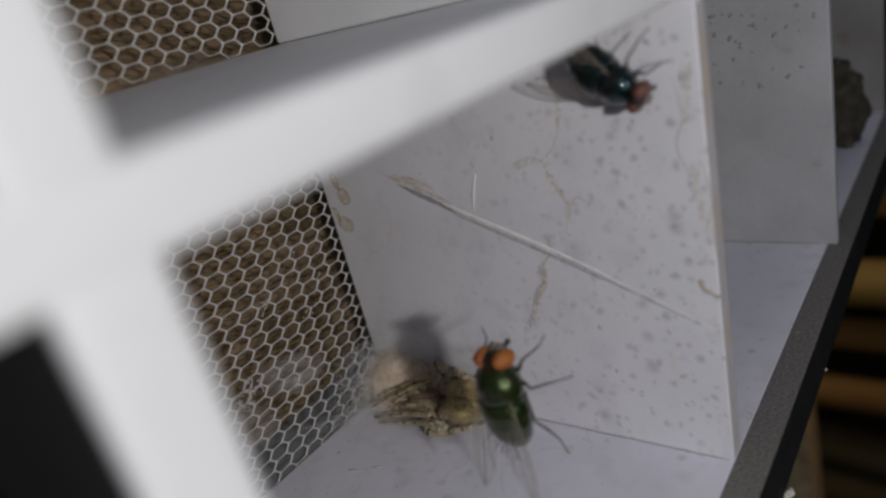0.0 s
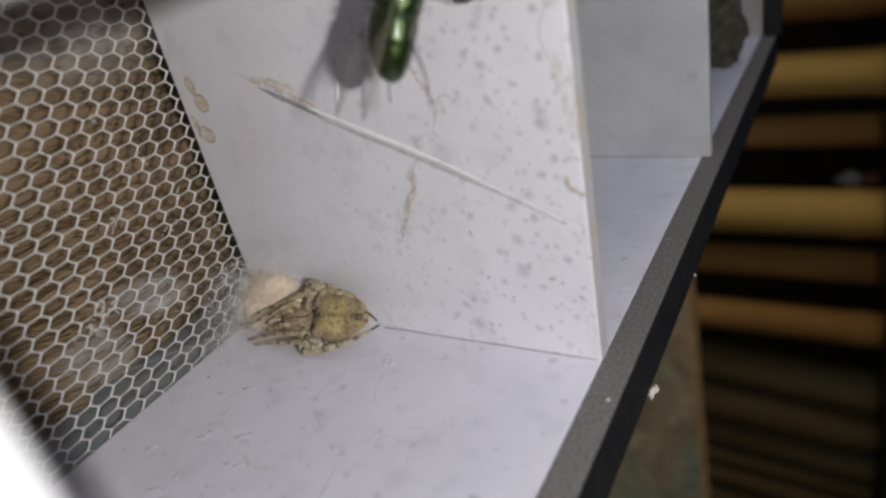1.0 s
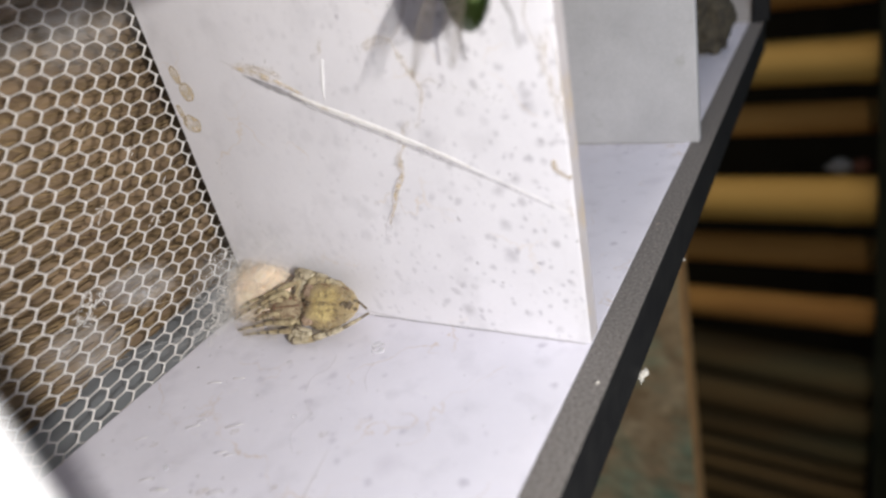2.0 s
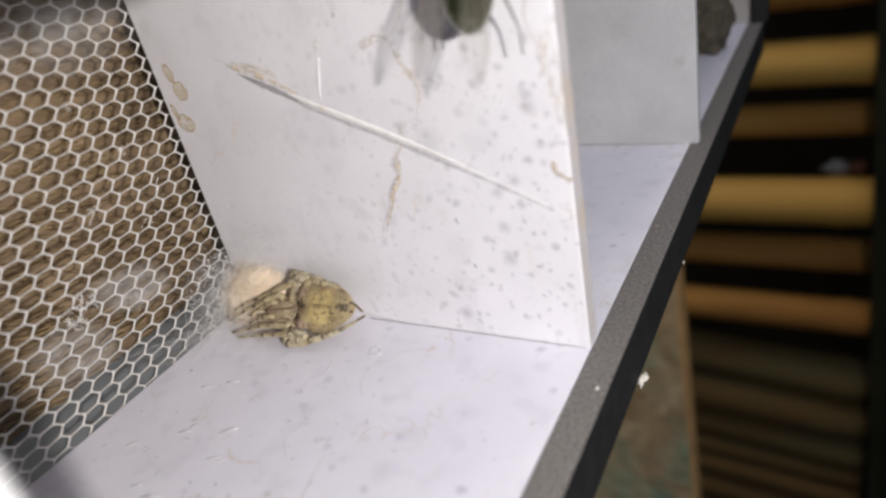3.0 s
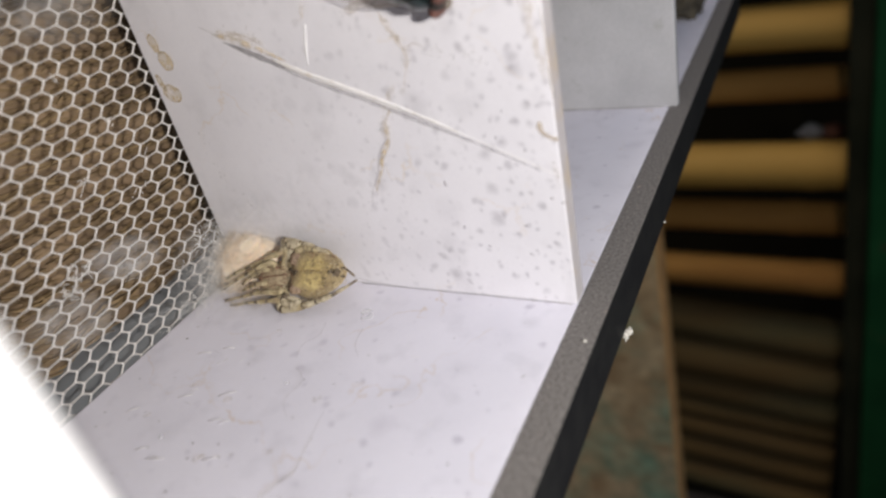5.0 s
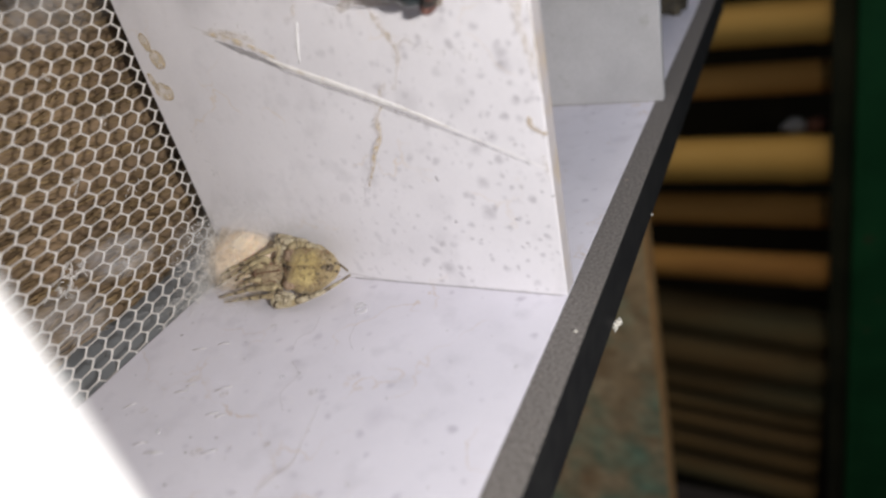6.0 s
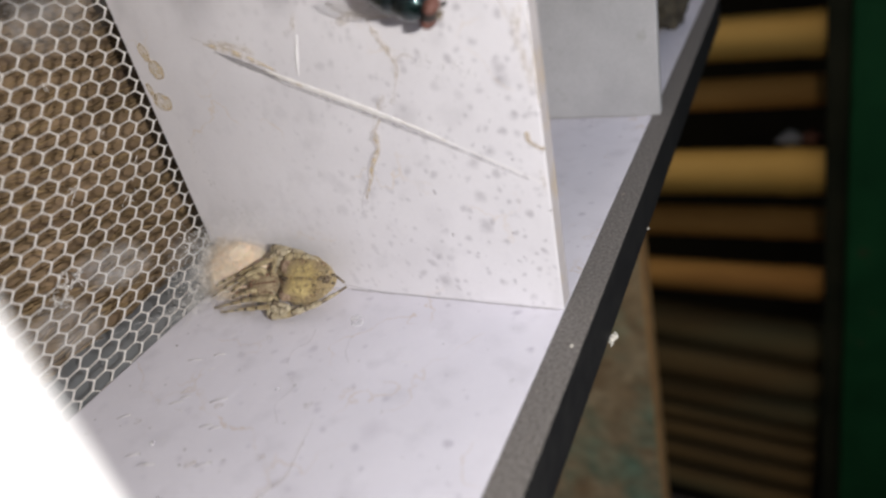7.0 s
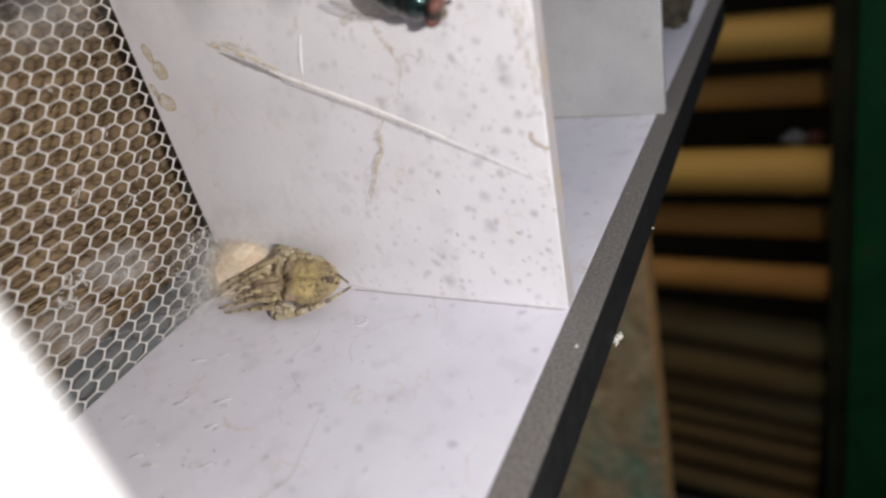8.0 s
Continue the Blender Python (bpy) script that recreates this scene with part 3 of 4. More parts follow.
TRICKLE = [[(3.36, 3.68), (3.74, 3.75), (3.84, 3.46), (3.98, 3.15), (3.86, 2.84), (3.58, 2.5)]]
ROOTS = ([(3.36, 3.70), (3.55, 3.76), (3.74, 3.72), (3.80, 3.52), (3.93, 3.30), (3.98, 3.12), (3.90, 2.92), (3.84, 2.72)],
         [(3.74, 3.72), (3.90, 3.86), (4.02, 4.1), (4.08, 4.5)], [(3.96, 3.2), (4.10, 3.28), (4.22, 3.22)], [(3.5, 2.5), (3.41, 2.3), (3.46, 2.12), (3.33, 1.95)],
         [(3.33, 2.05), (3.28, 1.8), (3.12, 1.6), (3.10, 1.42)], [(5.30, 4.5), (5.36, 4.1), (5.27, 3.8), (5.4, 3.4)], [(1.2, 3.7), (1.5, 3.58), (1.8, 3.56), (2.1, 3.40)])
for pts in ROOTS:
    wall_strand("dried_trickle", pts, (0.004, 0.017), FAINT, "thin pale tan dried trickle on the divider", "stain", thick=0.12)
for pts, width in (([(3.36, 3.66), (3.55, 3.74), (3.74, 3.72)], 0.07), ([(3.78, 3.6), (3.88, 3.4), (3.98, 3.2), (3.94, 3.0)], 0.055), ([(3.74, 2.84), (3.62, 2.7), (3.5, 2.52)], 0.05),
                   ([(3.5, 2.4), (3.46, 2.2), (3.38, 2.05), (3.3, 1.9)], 0.045), ([(1.4, 3.62), (1.62, 3.58), (1.95, 3.5), (2.1, 3.42)], 0.07), ([(2.62, 3.62), (2.75, 3.68), (2.86, 3.85)], 0.04),
                   ([(4.02, 4.1), (4.08, 4.4), (4.0, 4.7)], 0.05)):
    stain("stain", pts, (width, width * 0.7), MOTTLE, "pale tan mottled film on the divider")
flakes(TRICKLE, 40, 0.03, (0.005, 0.013), PALE_STAIN, "pale tan dried trickle on the divider", 31)
flakes([[(1.5, 3.58), (1.75, 3.55), (2.05, 3.45)]], 40, 0.05, (0.005, 0.014), PALE_STAIN, "pale tan crust at the start of the ridge", 32)
flakes([[(3.5, 2.45), (3.3, 2.0), (3.0, 1.4)], [(0.5, 2.4), (0.6, 1.6), (0.9, 1.2)], [(4.3, 3.2), (4.8, 3.0)]], 26, 0.06, (0.005, 0.012), PALE_STAIN, "scattered pale tan flakes on the divider", 34)
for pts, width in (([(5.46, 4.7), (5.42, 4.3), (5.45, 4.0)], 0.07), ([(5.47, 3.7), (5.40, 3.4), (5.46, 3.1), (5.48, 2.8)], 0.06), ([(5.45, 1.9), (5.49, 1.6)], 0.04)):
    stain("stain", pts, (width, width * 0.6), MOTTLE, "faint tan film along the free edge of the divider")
rng = random.Random(36)
bm = bmesh.new()
for _ in range(16):
    x, y, a, ln = rng.uniform(0.6, 4.8), rng.uniform(-4.4, -0.8), rng.uniform(0, 3.14), rng.uniform(0.06, 0.16)
    c, d = Vector((x, y, 0.003)), Vector((math.cos(a), math.sin(a), 0)) * ln / 2
    tube([c - d, c + Vector((d.y, -d.x, 0)) * 0.3 + Vector((0, 0, 0.002)), c + d], 0.0017, 4, bm)
for _ in range(12):
    x, y = rng.uniform(0.8, 2.6), rng.uniform(-3.6, -1.2)
    c, d = Vector((x, y, 0.012)), Vector((rng.uniform(0.6, 1), rng.uniform(0.3, 0.8), 0)) * rng.uniform(0.05, 0.12)
    tube([c - d, c + Vector((0, 0, 0.008)), c + d], 0.0042, 4, bm)
tagged(link("lint_and_glints", bm, SILK), "short white lint hairs and modelled glints on the floor", "lint", kind="stuff")
for pts, label in (([(2.36, -0.9), (2.42, -1.15), (2.3, -1.35), (2.38, -1.6)], "fine tan hair line on the floor"), ([(2.95, -0.9), (3.02, -1.2), (3.18, -1.4)], "fine tan hair line on the floor"),
                   ([(2.5, -1.75), (2.72, -1.95), (2.68, -2.25), (2.9, -2.5)], "fine tan hair line on the floor")):
    line = spline([(x, y, 0.002) for x, y in pts], 5)
    bm = tube(line, [0.0035 + 0.002 * noise.noise((k * 1.3, pts[0][0], 0)) for k in range(len(line))], 5)
    for v in bm.verts:
        v.co.z *= 0.3
    tagged(link("hair_line", bm, FAINT), label, "crack")
for pts, width in (([(2.75, -0.56), (2.86, -0.62), (2.9, -0.74)], 0.09), ([(2.52, -2.0), (2.56, -2.04)], 0.035), ([(1.5, -3.1), (1.56, -3.14)], 0.03)):
    stain("stain", pts, (width, width), PALE_FILM, "chalky white smear on the floor", "floor")
for pts, width in (([(1.25, -2.35), (1.33, -2.3)], 0.05), ([(1.9, -2.45), (2.0, -2.4)], 0.05), ([(2.95, -3.0), (3.05, -2.94)], 0.06), ([(1.0, -2.9), (1.1, -2.88)], 0.05),
                   ([(3.05, -2.2), (3.12, -2.1)], 0.05), ([(1.75, -1.2), (1.82, -1.15)], 0.04), ([(2.2, -3.3), (2.3, -3.2)], 0.05)):
    stain("stain", pts, (width, width * 0.8), MOTTLE, "small tan dried spot on the floor", "floor")
stain("stain", [(2.5, -4.0), (2.62, -3.95)], (0.09, 0.05), PALE_STAIN, "pale tan smear on the floor", "floor")


def specks(name, count, area, size, material, label, plane, seed, bias=None, deep=0.0):
    r = random.Random(seed)
    bm = bmesh.new()
    made = 0
    while made < count:
        a, b = r.uniform(*area[0]), r.uniform(*area[1])
        if bias and r.random() > bias(a, b):
            continue
        made += 1
        s = r.uniform(*size)
        el, an = r.uniform(1.0, 1.9), r.uniform(0, math.pi)
        own = bmesh.ops.create_uvsphere(bm, u_segments=8, v_segments=4, radius=1.0)["verts"]
        for v in own:
            x, y = v.co.x * s, v.co.y * s * el
            x, y = x * math.cos(an) - y * math.sin(an), x * math.sin(an) + y * math.cos(an)
            h = v.co.z * s * 0.12
            v.co = Vector((a + x, deep - h, b + y)) if plane == "wall" else Vector((a + x, b + y, h))
    return tagged(link(name, bm, material), label, "specks", kind="stuff")


near_edge = lambda a, b: min(1.0, 0.05 + max(0.0, (a - 3.2) / 2.2) ** 1.3)
specks("fly_specks", 22, ((2.2, 5.5), (0.3, 4.9)), (0.01, 0.024), SPECK, "small grey fly specks on the white divider", "wall", 3, near_edge)
specks("fly_specks", 4, ((3.4, 5.5), (0.5, 4.8)), (0.007, 0.015), SPECK_DARK, "tiny dark fly specks on the white divider", "wall", 8, near_edge)
specks("fly_specks", 70, ((3.5, 5.6), (2.2, 5.05)), (0.012, 0.035), SPECK_GREY, "small dark fly specks on the dimmed second divider", "wall", 18, lambda a, b: max(0.0, (b - 1.6) / 3.4) ** 2, 5.98)
specks("crumbs", 60, ((0.3, 5.4), (-5.0, -0.3)), (0.008, 0.02), PALE_STAIN, "tiny tan crumbs on the white floor", "floor", 9)
specks("crumbs", 14, ((0.3, 5.4), (-5.0, -0.3)), (0.006, 0.013), SPECK_DARK, "tiny dark crumbs on the white floor", "floor", 12)

# ---- spider, egg sac and silk in the corner ----
# local axes of the resting place: along the joint, up the slope, out towards the open cell
R2 = math.sqrt(0.5)
SLOPE = Matrix(((1, 0, 0), (0, R2, -R2), (0, R2, R2)))


def on_slope(u, v, w):
    return SLOPE @ Vector((u, v, w))


W0 = 0.8 * R2


def haze_mat(name, colour, radii, strength, fine=2600.0, stretch=(1, 1, 1)):
    """Loose silk, and one patch of glare: thin threads that thin out towards the rim of the sheet. radii in metres."""
    m = node_mat(name, colour, 0.6, second=tuple(c * 0.93 for c in colour), scale=700)
    nt = m.node_tree
    coord = nt.nodes.new("ShaderNodeTexCoord").outputs["Object"]

    def mapped(scale):
        n = nt.nodes.new("ShaderNodeMapping")
        n.inputs["Scale"].default_value = scale
        nt.links.new(coord, n.inputs["Vector"])
        return n.outputs["Vector"]

    fall = nt.nodes.new("ShaderNodeTexGradient")
    fall.gradient_type = "SPHERICAL"
    nt.links.new(mapped([1 / r for r in radii]), fall.inputs["Vector"])
    fade = nt.nodes.new("ShaderNodeMapRange")
    fade.interpolation_type = "SMOOTHSTEP"
    fade.inputs["From Max"].default_value = 0.7
    nt.links.new(fall.outputs["Fac"], fade.inputs["Value"])
    total = fade.outputs["Result"]
    for scale, low, high in ((fine, 0.0, 0.75), (fine * 0.13, 0.25, 0.75)):
        n = nt.nodes.new("ShaderNodeTexNoise")
        n.inputs["Scale"].default_value, n.inputs["Detail"].default_value = scale, 4.0
        nt.links.new(mapped(stretch), n.inputs["Vector"])
        r = nt.nodes.new("ShaderNodeMapRange")
        r.inputs["From Min"].default_value, r.inputs["From Max"].default_value = low, high
        nt.links.new(n.outputs["Fac"], r.inputs["Value"])
        k = nt.nodes.new("ShaderNodeMath")
        k.operation = "MULTIPLY"
        nt.links.new(total, k.inputs[0])
        nt.links.new(r.outputs["Result"], k.inputs[1])
        total = k.outputs[0]
    k = nt.nodes.new("ShaderNodeMath")
    k.operation = "MULTIPLY"
    nt.links.new(total, k.inputs[0])
    k.inputs[1].default_value = strength
    nt.links.new(k.outputs[0], nt.nodes["Principled BSDF"].inputs["Alpha"])
    return m


def veil(centre, along, across, radii, strength, label, colour=(0.86, 0.85, 0.84), sag=0.05, fine=2600.0, stretch=(1, 1, 1)):
    """A thin, slightly bulging sheet of silk; one sheet is painted glare."""
    bm = bmesh.new()
    bmesh.ops.create_grid(bm, x_segments=24, y_segments=24, size=1.0)
    for v in bm.verts:
        x, y = v.co.x, v.co.y
        v.co = Vector((x * radii[0], y * radii[1], sag * max(0.0, 1 - x * x - y * y) + 0.02 * noise.noise((x * 4, y * 4, centre[1]))))
    ob = link("haze_veil", bm, haze_mat("haze_veil", colour, (radii[0] * 0.01, radii[1] * 0.01, 1.0), strength, fine, stretch))
    a = Vector(along).normalized()
    b = Vector(across)
    b = (b - a * b.dot(a)).normalized()
    m = Matrix((a, b, a.cross(b))).transposed().to_4x4()
    m.translation = Vector(centre) * 0.01
    ob.matrix_basis = m
    return tagged(ob, label, "web", kind="stuff")


sac = root("egg_sac", "cream fluffy silk egg sac in the corner beside the spider", "egg sac")
part("sac_body", blob(on_slope(0.60, 0.12, 0.27), (0.68, 0.5, 0.3), SLOPE, 40, 28, 0.14, 2.2), SAC, sac)
for k, grow in enumerate((1.07, 1.16)):
    layer = part("silk_layer", blob((0, 0, 0), (0.68 * grow, 0.5 * grow, 0.3 * grow), None, 36, 24, 0.2, 2.2 + 0.4 * k),
                 haze_mat("sac_layer", (0.95, 0.80, 0.63), (0.02, 0.02, 0.02), (0.6, 0.4)[k], 2200.0 + 500 * k), sac, "loose cream silk wrapping")
    layer.matrix_basis = Matrix.Translation(on_slope(0.60, 0.12, 0.27) * 0.01) @ SLOPE.to_4x4()
rng = random.Random(11)
bm = bmesh.new()
for _ in range(2200):
    th, ph = rng.uniform(0, 2 * math.pi), math.acos(rng.uniform(-0.4, 1))
    d = Vector((math.sin(ph) * math.cos(th), math.sin(ph) * math.sin(th), math.cos(ph)))
    lift = abs(rng.gauss(0, 0.07))
    p = Vector((0.56 + d.x * 0.61, 0.13 + d.y * 0.49, 0.24 + d.z * 0.27)) + d * lift
    t = Vector((rng.gauss(0, 1), rng.gauss(0, 1), rng.gauss(0, 0.5))).normalized() * rng.uniform(0.06, 0.26)
    tube([on_slope(*(p - t)), on_slope(*(p + d * 0.03)), on_slope(*(p + t))], 0.0013, 3, bm)
tagged(part("silk_fuzz", bm, SAC_SILK, sac, "loose pale silk threads"), kind="stuff")
bm = bmesh.new()
for _ in range(110):
    th, ph = rng.uniform(0, 2 * math.pi), math.acos(rng.uniform(-0.1, 1))
    far = rng.uniform(0.95, 1.35)
    c = (0.56 + math.sin(ph) * math.cos(th) * 0.61 * far, 0.13 + math.sin(ph) * math.sin(th) * 0.49 * far, 0.24 + math.cos(ph) * 0.27 * far)
    blob(on_slope(*c), (rng.uniform(0.004, 0.008),) * 3, None, 6, 4, 0, 1, bm)
tagged(part("glint_beads", bm, SILK, sac, "tiny pale beads that stand in for glints on the silk"), kind="stuff")

bm = bmesh.new()
for _ in range(230):
    a = Vector((rng.uniform(0.02, 0.5) ** 1.3, -abs(rng.gauss(0, 0.75)), 0.02))
    b = Vector((0.03, -abs(rng.gauss(0, 0.8)) - 0.02, abs(rng.gauss(0, 0.45))))
    if rng.random() < 0.5:
        a = Vector((rng.uniform(0.02, 1.3), -0.01, abs(rng.gauss(0.15, 0.4))))
    m = (a + b) / 2 + Vector((rng.uniform(0, 0.12), -rng.uniform(0, 0.08), rng.uniform(-0.05, 0.05)))
    tube([a, m, b], 0.0011, 3, bm)
for _ in range(130):
    c = Vector((rng.uniform(0.03, 0.22), -abs(rng.gauss(0.1, 0.32)), abs(rng.gauss(0.25, 0.38)) + 0.03))
    pts = [c]
    for _ in range(4):
        pts.append(pts[-1] + Vector((rng.gauss(0, 0.02), rng.gauss(0, 0.05), rng.gauss(0, 0.05))))
    tube(spline(pts, 3), 0.0032, 3, bm)
tagged(link("spider_web", bm, SILK), "fine white tangled web across the corner of the net", "web", kind="stuff")
veil((0.05, -1.6, 1.3), (0, 1.28, -0.43), (0, 0.3, 1), (0.75, 0.36), 0.55, "hazy white patch of painted glare over the net", stretch=(0.5, 1, 1))
veil((0.05, -2.6, 1.0), (0, 1, -0.3), (0, 0.3, 1), (0.7, 0.5), 0.35, "faint white web film on the net")
veil((0.05, -1.2, 4.8), (0, 1, -0.3), (0, 0.3, 1), (1.6, 1.0), 0.42, "hazy white web film high on the net")
veil((0.07, -0.42, 0.55), (0, 1, -0.9), (0, 0.9, 1), (0.75, 0.55), 0.4, "dense white web over the corner of the net", sag=0.12)
veil((1.0, -0.07, 0.95), (1, 0, -0.15), (0.15, 0, 1), (1.15, 0.62), 0.35, "thin grey-white web film on the divider beside the egg sac")
veil((0.75, -0.75, 0.05), (1, 0.1, 0), (0, 1, 0), (0.9, 0.7), 0.25, "thin white web film on the floor beside the egg sac")
bm = bmesh.new()
for cy, cz in ((-2.29, 1.52), (-2.15, 1.47), (-2.5, 1.42), (-2.4, 1.3), (-0.9, 2.9), (-1.35, 3.6), (-1.0, 1.9), (-1.6, 2.4), (-0.7, 2.2)):
    for _ in range(14 if cz < 1.6 else 5):
        c = Vector((0.03, cy + rng.gauss(0, 0.05), cz + rng.gauss(0, 0.04)))
        d = Vector((rng.uniform(0, 0.04), rng.gauss(0, 0.05), rng.gauss(0, 0.05)))
        tube([c, c + d * 0.6 + Vector((0.02, 0, 0.02)), c + d], 0.0042, 4, bm)
tagged(link("silk_bits", bm, SILK), "white silk bits caught in the net", "silk", kind="stuff")

spider = root("spider", "tan mottled orb weaver spider resting with folded legs", "spider")


def sp(u, v, w):
    """u along the spider (tail at 2.6), v across, w out of the surface."""
    return on_slope(u, v, W0 + w)


def tint_outwards(m, centre, near, far, tint, amount=0.85):
    """Natural colouring: the skin turns to another tint away from a centre (metres)."""
    nt = m.node_tree
    b = nt.nodes["Principled BSDF"]
    colour = b.inputs["Base Color"].links[0].from_socket
    d = nt.nodes.new("ShaderNodeVectorMath")
    d.operation = "DISTANCE"
    nt.links.new(nt.nodes.new("ShaderNodeTexCoord").outputs["Object"], d.inputs[0])
    d.inputs[1].default_value = centre
    r = nt.nodes.new("ShaderNodeMapRange")
    r.interpolation_type = "SMOOTHSTEP"
    r.inputs["From Min"].default_value, r.inputs["From Max"].default_value, r.inputs["To Max"].default_value = near, far, amount
    nt.links.new(d.outputs["Value"], r.inputs["Value"])
    n = nt.nodes.new("ShaderNodeTexNoise")
    n.inputs["Scale"].default_value, n.inputs["Detail"].default_value = 1100.0, 4.0
    nt.links.new(nt.nodes.new("ShaderNodeTexCoord").outputs["Object"], n.inputs["Vector"])
    k = nt.nodes.new("ShaderNodeMath")
    k.operation, k.use_clamp = "MULTIPLY_ADD", True
    nt.links.new(n.outputs["Fac"], k.inputs[0])
    k.inputs[1].default_value = 0.9
    nt.links.new(r.outputs["Result"], k.inputs[2])
    j = nt.nodes.new("ShaderNodeMath")
    j.operation, j.use_clamp = "SUBTRACT", True
    nt.links.new(k.outputs[0], j.inputs[0])
    j.inputs[1].default_value = 0.45
    mix = nt.nodes.new("ShaderNodeMix")
    mix.data_type = "RGBA"
    nt.links.new(j.outputs[0], mix.inputs[0])
    nt.links.new(colour, mix.inputs[6])
    mix.inputs[7].default_value = (*tint, 1)
    nt.links.new(mix.outputs[2], b.inputs["Base Color"])


tint_outwards(SPIDER_AB, sp(2.04, 0.0, 0.1) * 0.01, 0.0012, 0.0040, (0.215, 0.155, 0.105))


def abdomen():
    bm = bmesh.new()
    own = bmesh.ops.create_uvsphere(bm, u_segments=64, v_segments=44, radius=1.0)["verts"]
    for v in own:
        q = v.co.copy()
        f = (q.x + 1) / 2
        wide = 0.36 * (1 - 0.45 * max(0.0, f - 0.45) ** 1.3 * 1.9)
        n = 1 + 0.06 * noise.noise(q * 3.5) + 0.05 * noise.noise(q * 10) + 0.025 * noise.noise(q * 24)
        up = 1 if q.z > 0 else 0
        hump = 0.045 * math.exp(-((f - 0.22) / 0.12) ** 2 - ((abs(q.y) - 0.55) / 0.25) ** 2)
        dip = -0.022 * math.exp(-(q.y / 0.1) ** 2) - 0.02 * math.exp(-((f - 0.5) / 0.05) ** 2) * abs(q.y)
        v.co = sp(1.57 + f * 0.9, -0.03 + 0.08 * f + q.y * wide * n, q.z * 0.19 * n + (hump + dip) * up - 0.03)
    return bm


def pit(u, v, ru, rv, w, bm, rough=0.5):
    return blob(sp(u, v, w), (ru, rv, 0.03), SLOPE, 10, 7, rough, 5, bm)


part("abdomen", abdomen(), SPIDER_AB, spider, "yellow-tan mottled abdomen")
part("cephalothorax", blob(sp(1.33, -0.13, -0.03), (0.3, 0.23, 0.14), SLOPE, 28, 20, 0.12, 4), SPIDER_TH, spider)
for u0, v0 in ((1.71, 0.16), (1.78, -0.23)):
    part("shoulder_patch", blob(sp(u0, v0, 0.105), (0.1, 0.085, 0.035), SLOPE, 24, 14, 0.7, 4), SPIDER_BROWN, spider, "brown-grey shoulder patch on the abdomen")
bm = bmesh.new()
pit(2.36, 0.04, 0.075, 0.06, 0.068, bm, 0.8)
pit(2.29, 0.03, 0.05, 0.05, 0.09, bm, 0.8)
pit(2.46, 0.11, 0.035, 0.022, 0.02, bm)
pit(2.47, 0.0, 0.035, 0.022, 0.02, bm)
tube(spline([sp(2.27, 0.08, 0.1), sp(2.22, 0.12, 0.105), sp(2.19, 0.11, 0.118)], 4), 0.008, 5, bm)
tube(spline([sp(2.27, -0.02, 0.11), sp(2.23, -0.09, 0.105), sp(2.19, -0.15, 0.1)], 4), 0.008, 5, bm)
pit(1.69, 0.0, 0.03, 0.022, 0.108, bm)
pit(1.75, -0.005, 0.035, 0.016, 0.118, bm)
pit(1.745, -0.045, 0.03, 0.014, 0.116, bm)
tube([sp(1.9, 0.015, 0.142), sp(2.0, 0.02, 0.142), sp(2.1, 0.022, 0.138)], [0.003, 0.007, 0.003], 5, bm)
tube([sp(1.92, -0.025, 0.142), sp(2.02, -0.012, 0.142), sp(2.22, 0.015, 0.125)], [0.003, 0.007, 0.003], 5, bm)
r = random.Random(77)
for _ in range(70):
    u, side = r.uniform(1.6, 2.42), r.choice((1, -1))
    edge = 0.36 - 0.24 * max(0.0, (u - 1.9) / 0.55)
    far = r.uniform(0.25, 1.0)
    pit(u, 0.02 + side * edge * far, r.uniform(0.006, 0.016), r.uniform(0.005, 0.011), 0.128 * math.sqrt(max(0.0, 1 - far * far)) + 0.0, bm)
part("dark_marking", bm, SPIDER_DARK, spider, "dark brown marks on the back")
bm = bmesh.new()
for _ in range(170):
    f, far = r.uniform(0.0, 0.88), r.uniform(-0.85, 0.85)
    edge = 0.35 * (1 - 0.4 * max(0.0, f - 0.45) * 1.6)
    pit(1.62 + f * 0.8, -0.02 + 0.07 * f + far * edge, r.uniform(0.006, 0.022), r.uniform(0.004, 0.01), 0.132 * math.sqrt(max(0.0, 1 - far * far)) * math.sin(math.pi * (0.2 + 0.65 * f)) - 0.012, bm)
part("brown_marking", bm, SPIDER_BROWN_DARK, spider, "fine brown flecks on the abdomen")
bm = bmesh.new()
tube(spline([sp(1.6, -0.06, 0.1), sp(1.42, -0.09, 0.112), sp(1.25, -0.12, 0.11), sp(1.1, -0.16, 0.08)], 4), 0.011, 5, bm)
tube(spline([sp(1.2, -0.05, 0.11), sp(1.14, -0.12, 0.105), sp(1.17, -0.2, 0.1)], 4), 0.009, 5, bm)
tube(spline([sp(1.5, 0.05, 0.09), sp(1.38, 0.02, 0.1), sp(1.28, 0.05, 0.09)], 4), 0.009, 5, bm)
tube(spline([sp(1.55, -0.22, 0.08), sp(1.42, -0.22, 0.1), sp(1.3, -0.26, 0.09)], 4), 0.009, 5, bm)
for _ in range(40):
    pit(r.uniform(1.1, 1.58), r.uniform(-0.32, 0.08), r.uniform(0.006, 0.018), r.uniform(0.005, 0.012), 0.085, bm)
part("thorax_marking", bm, SPIDER_BROWN_DARK, spider, "reddish brown lines on the thorax")


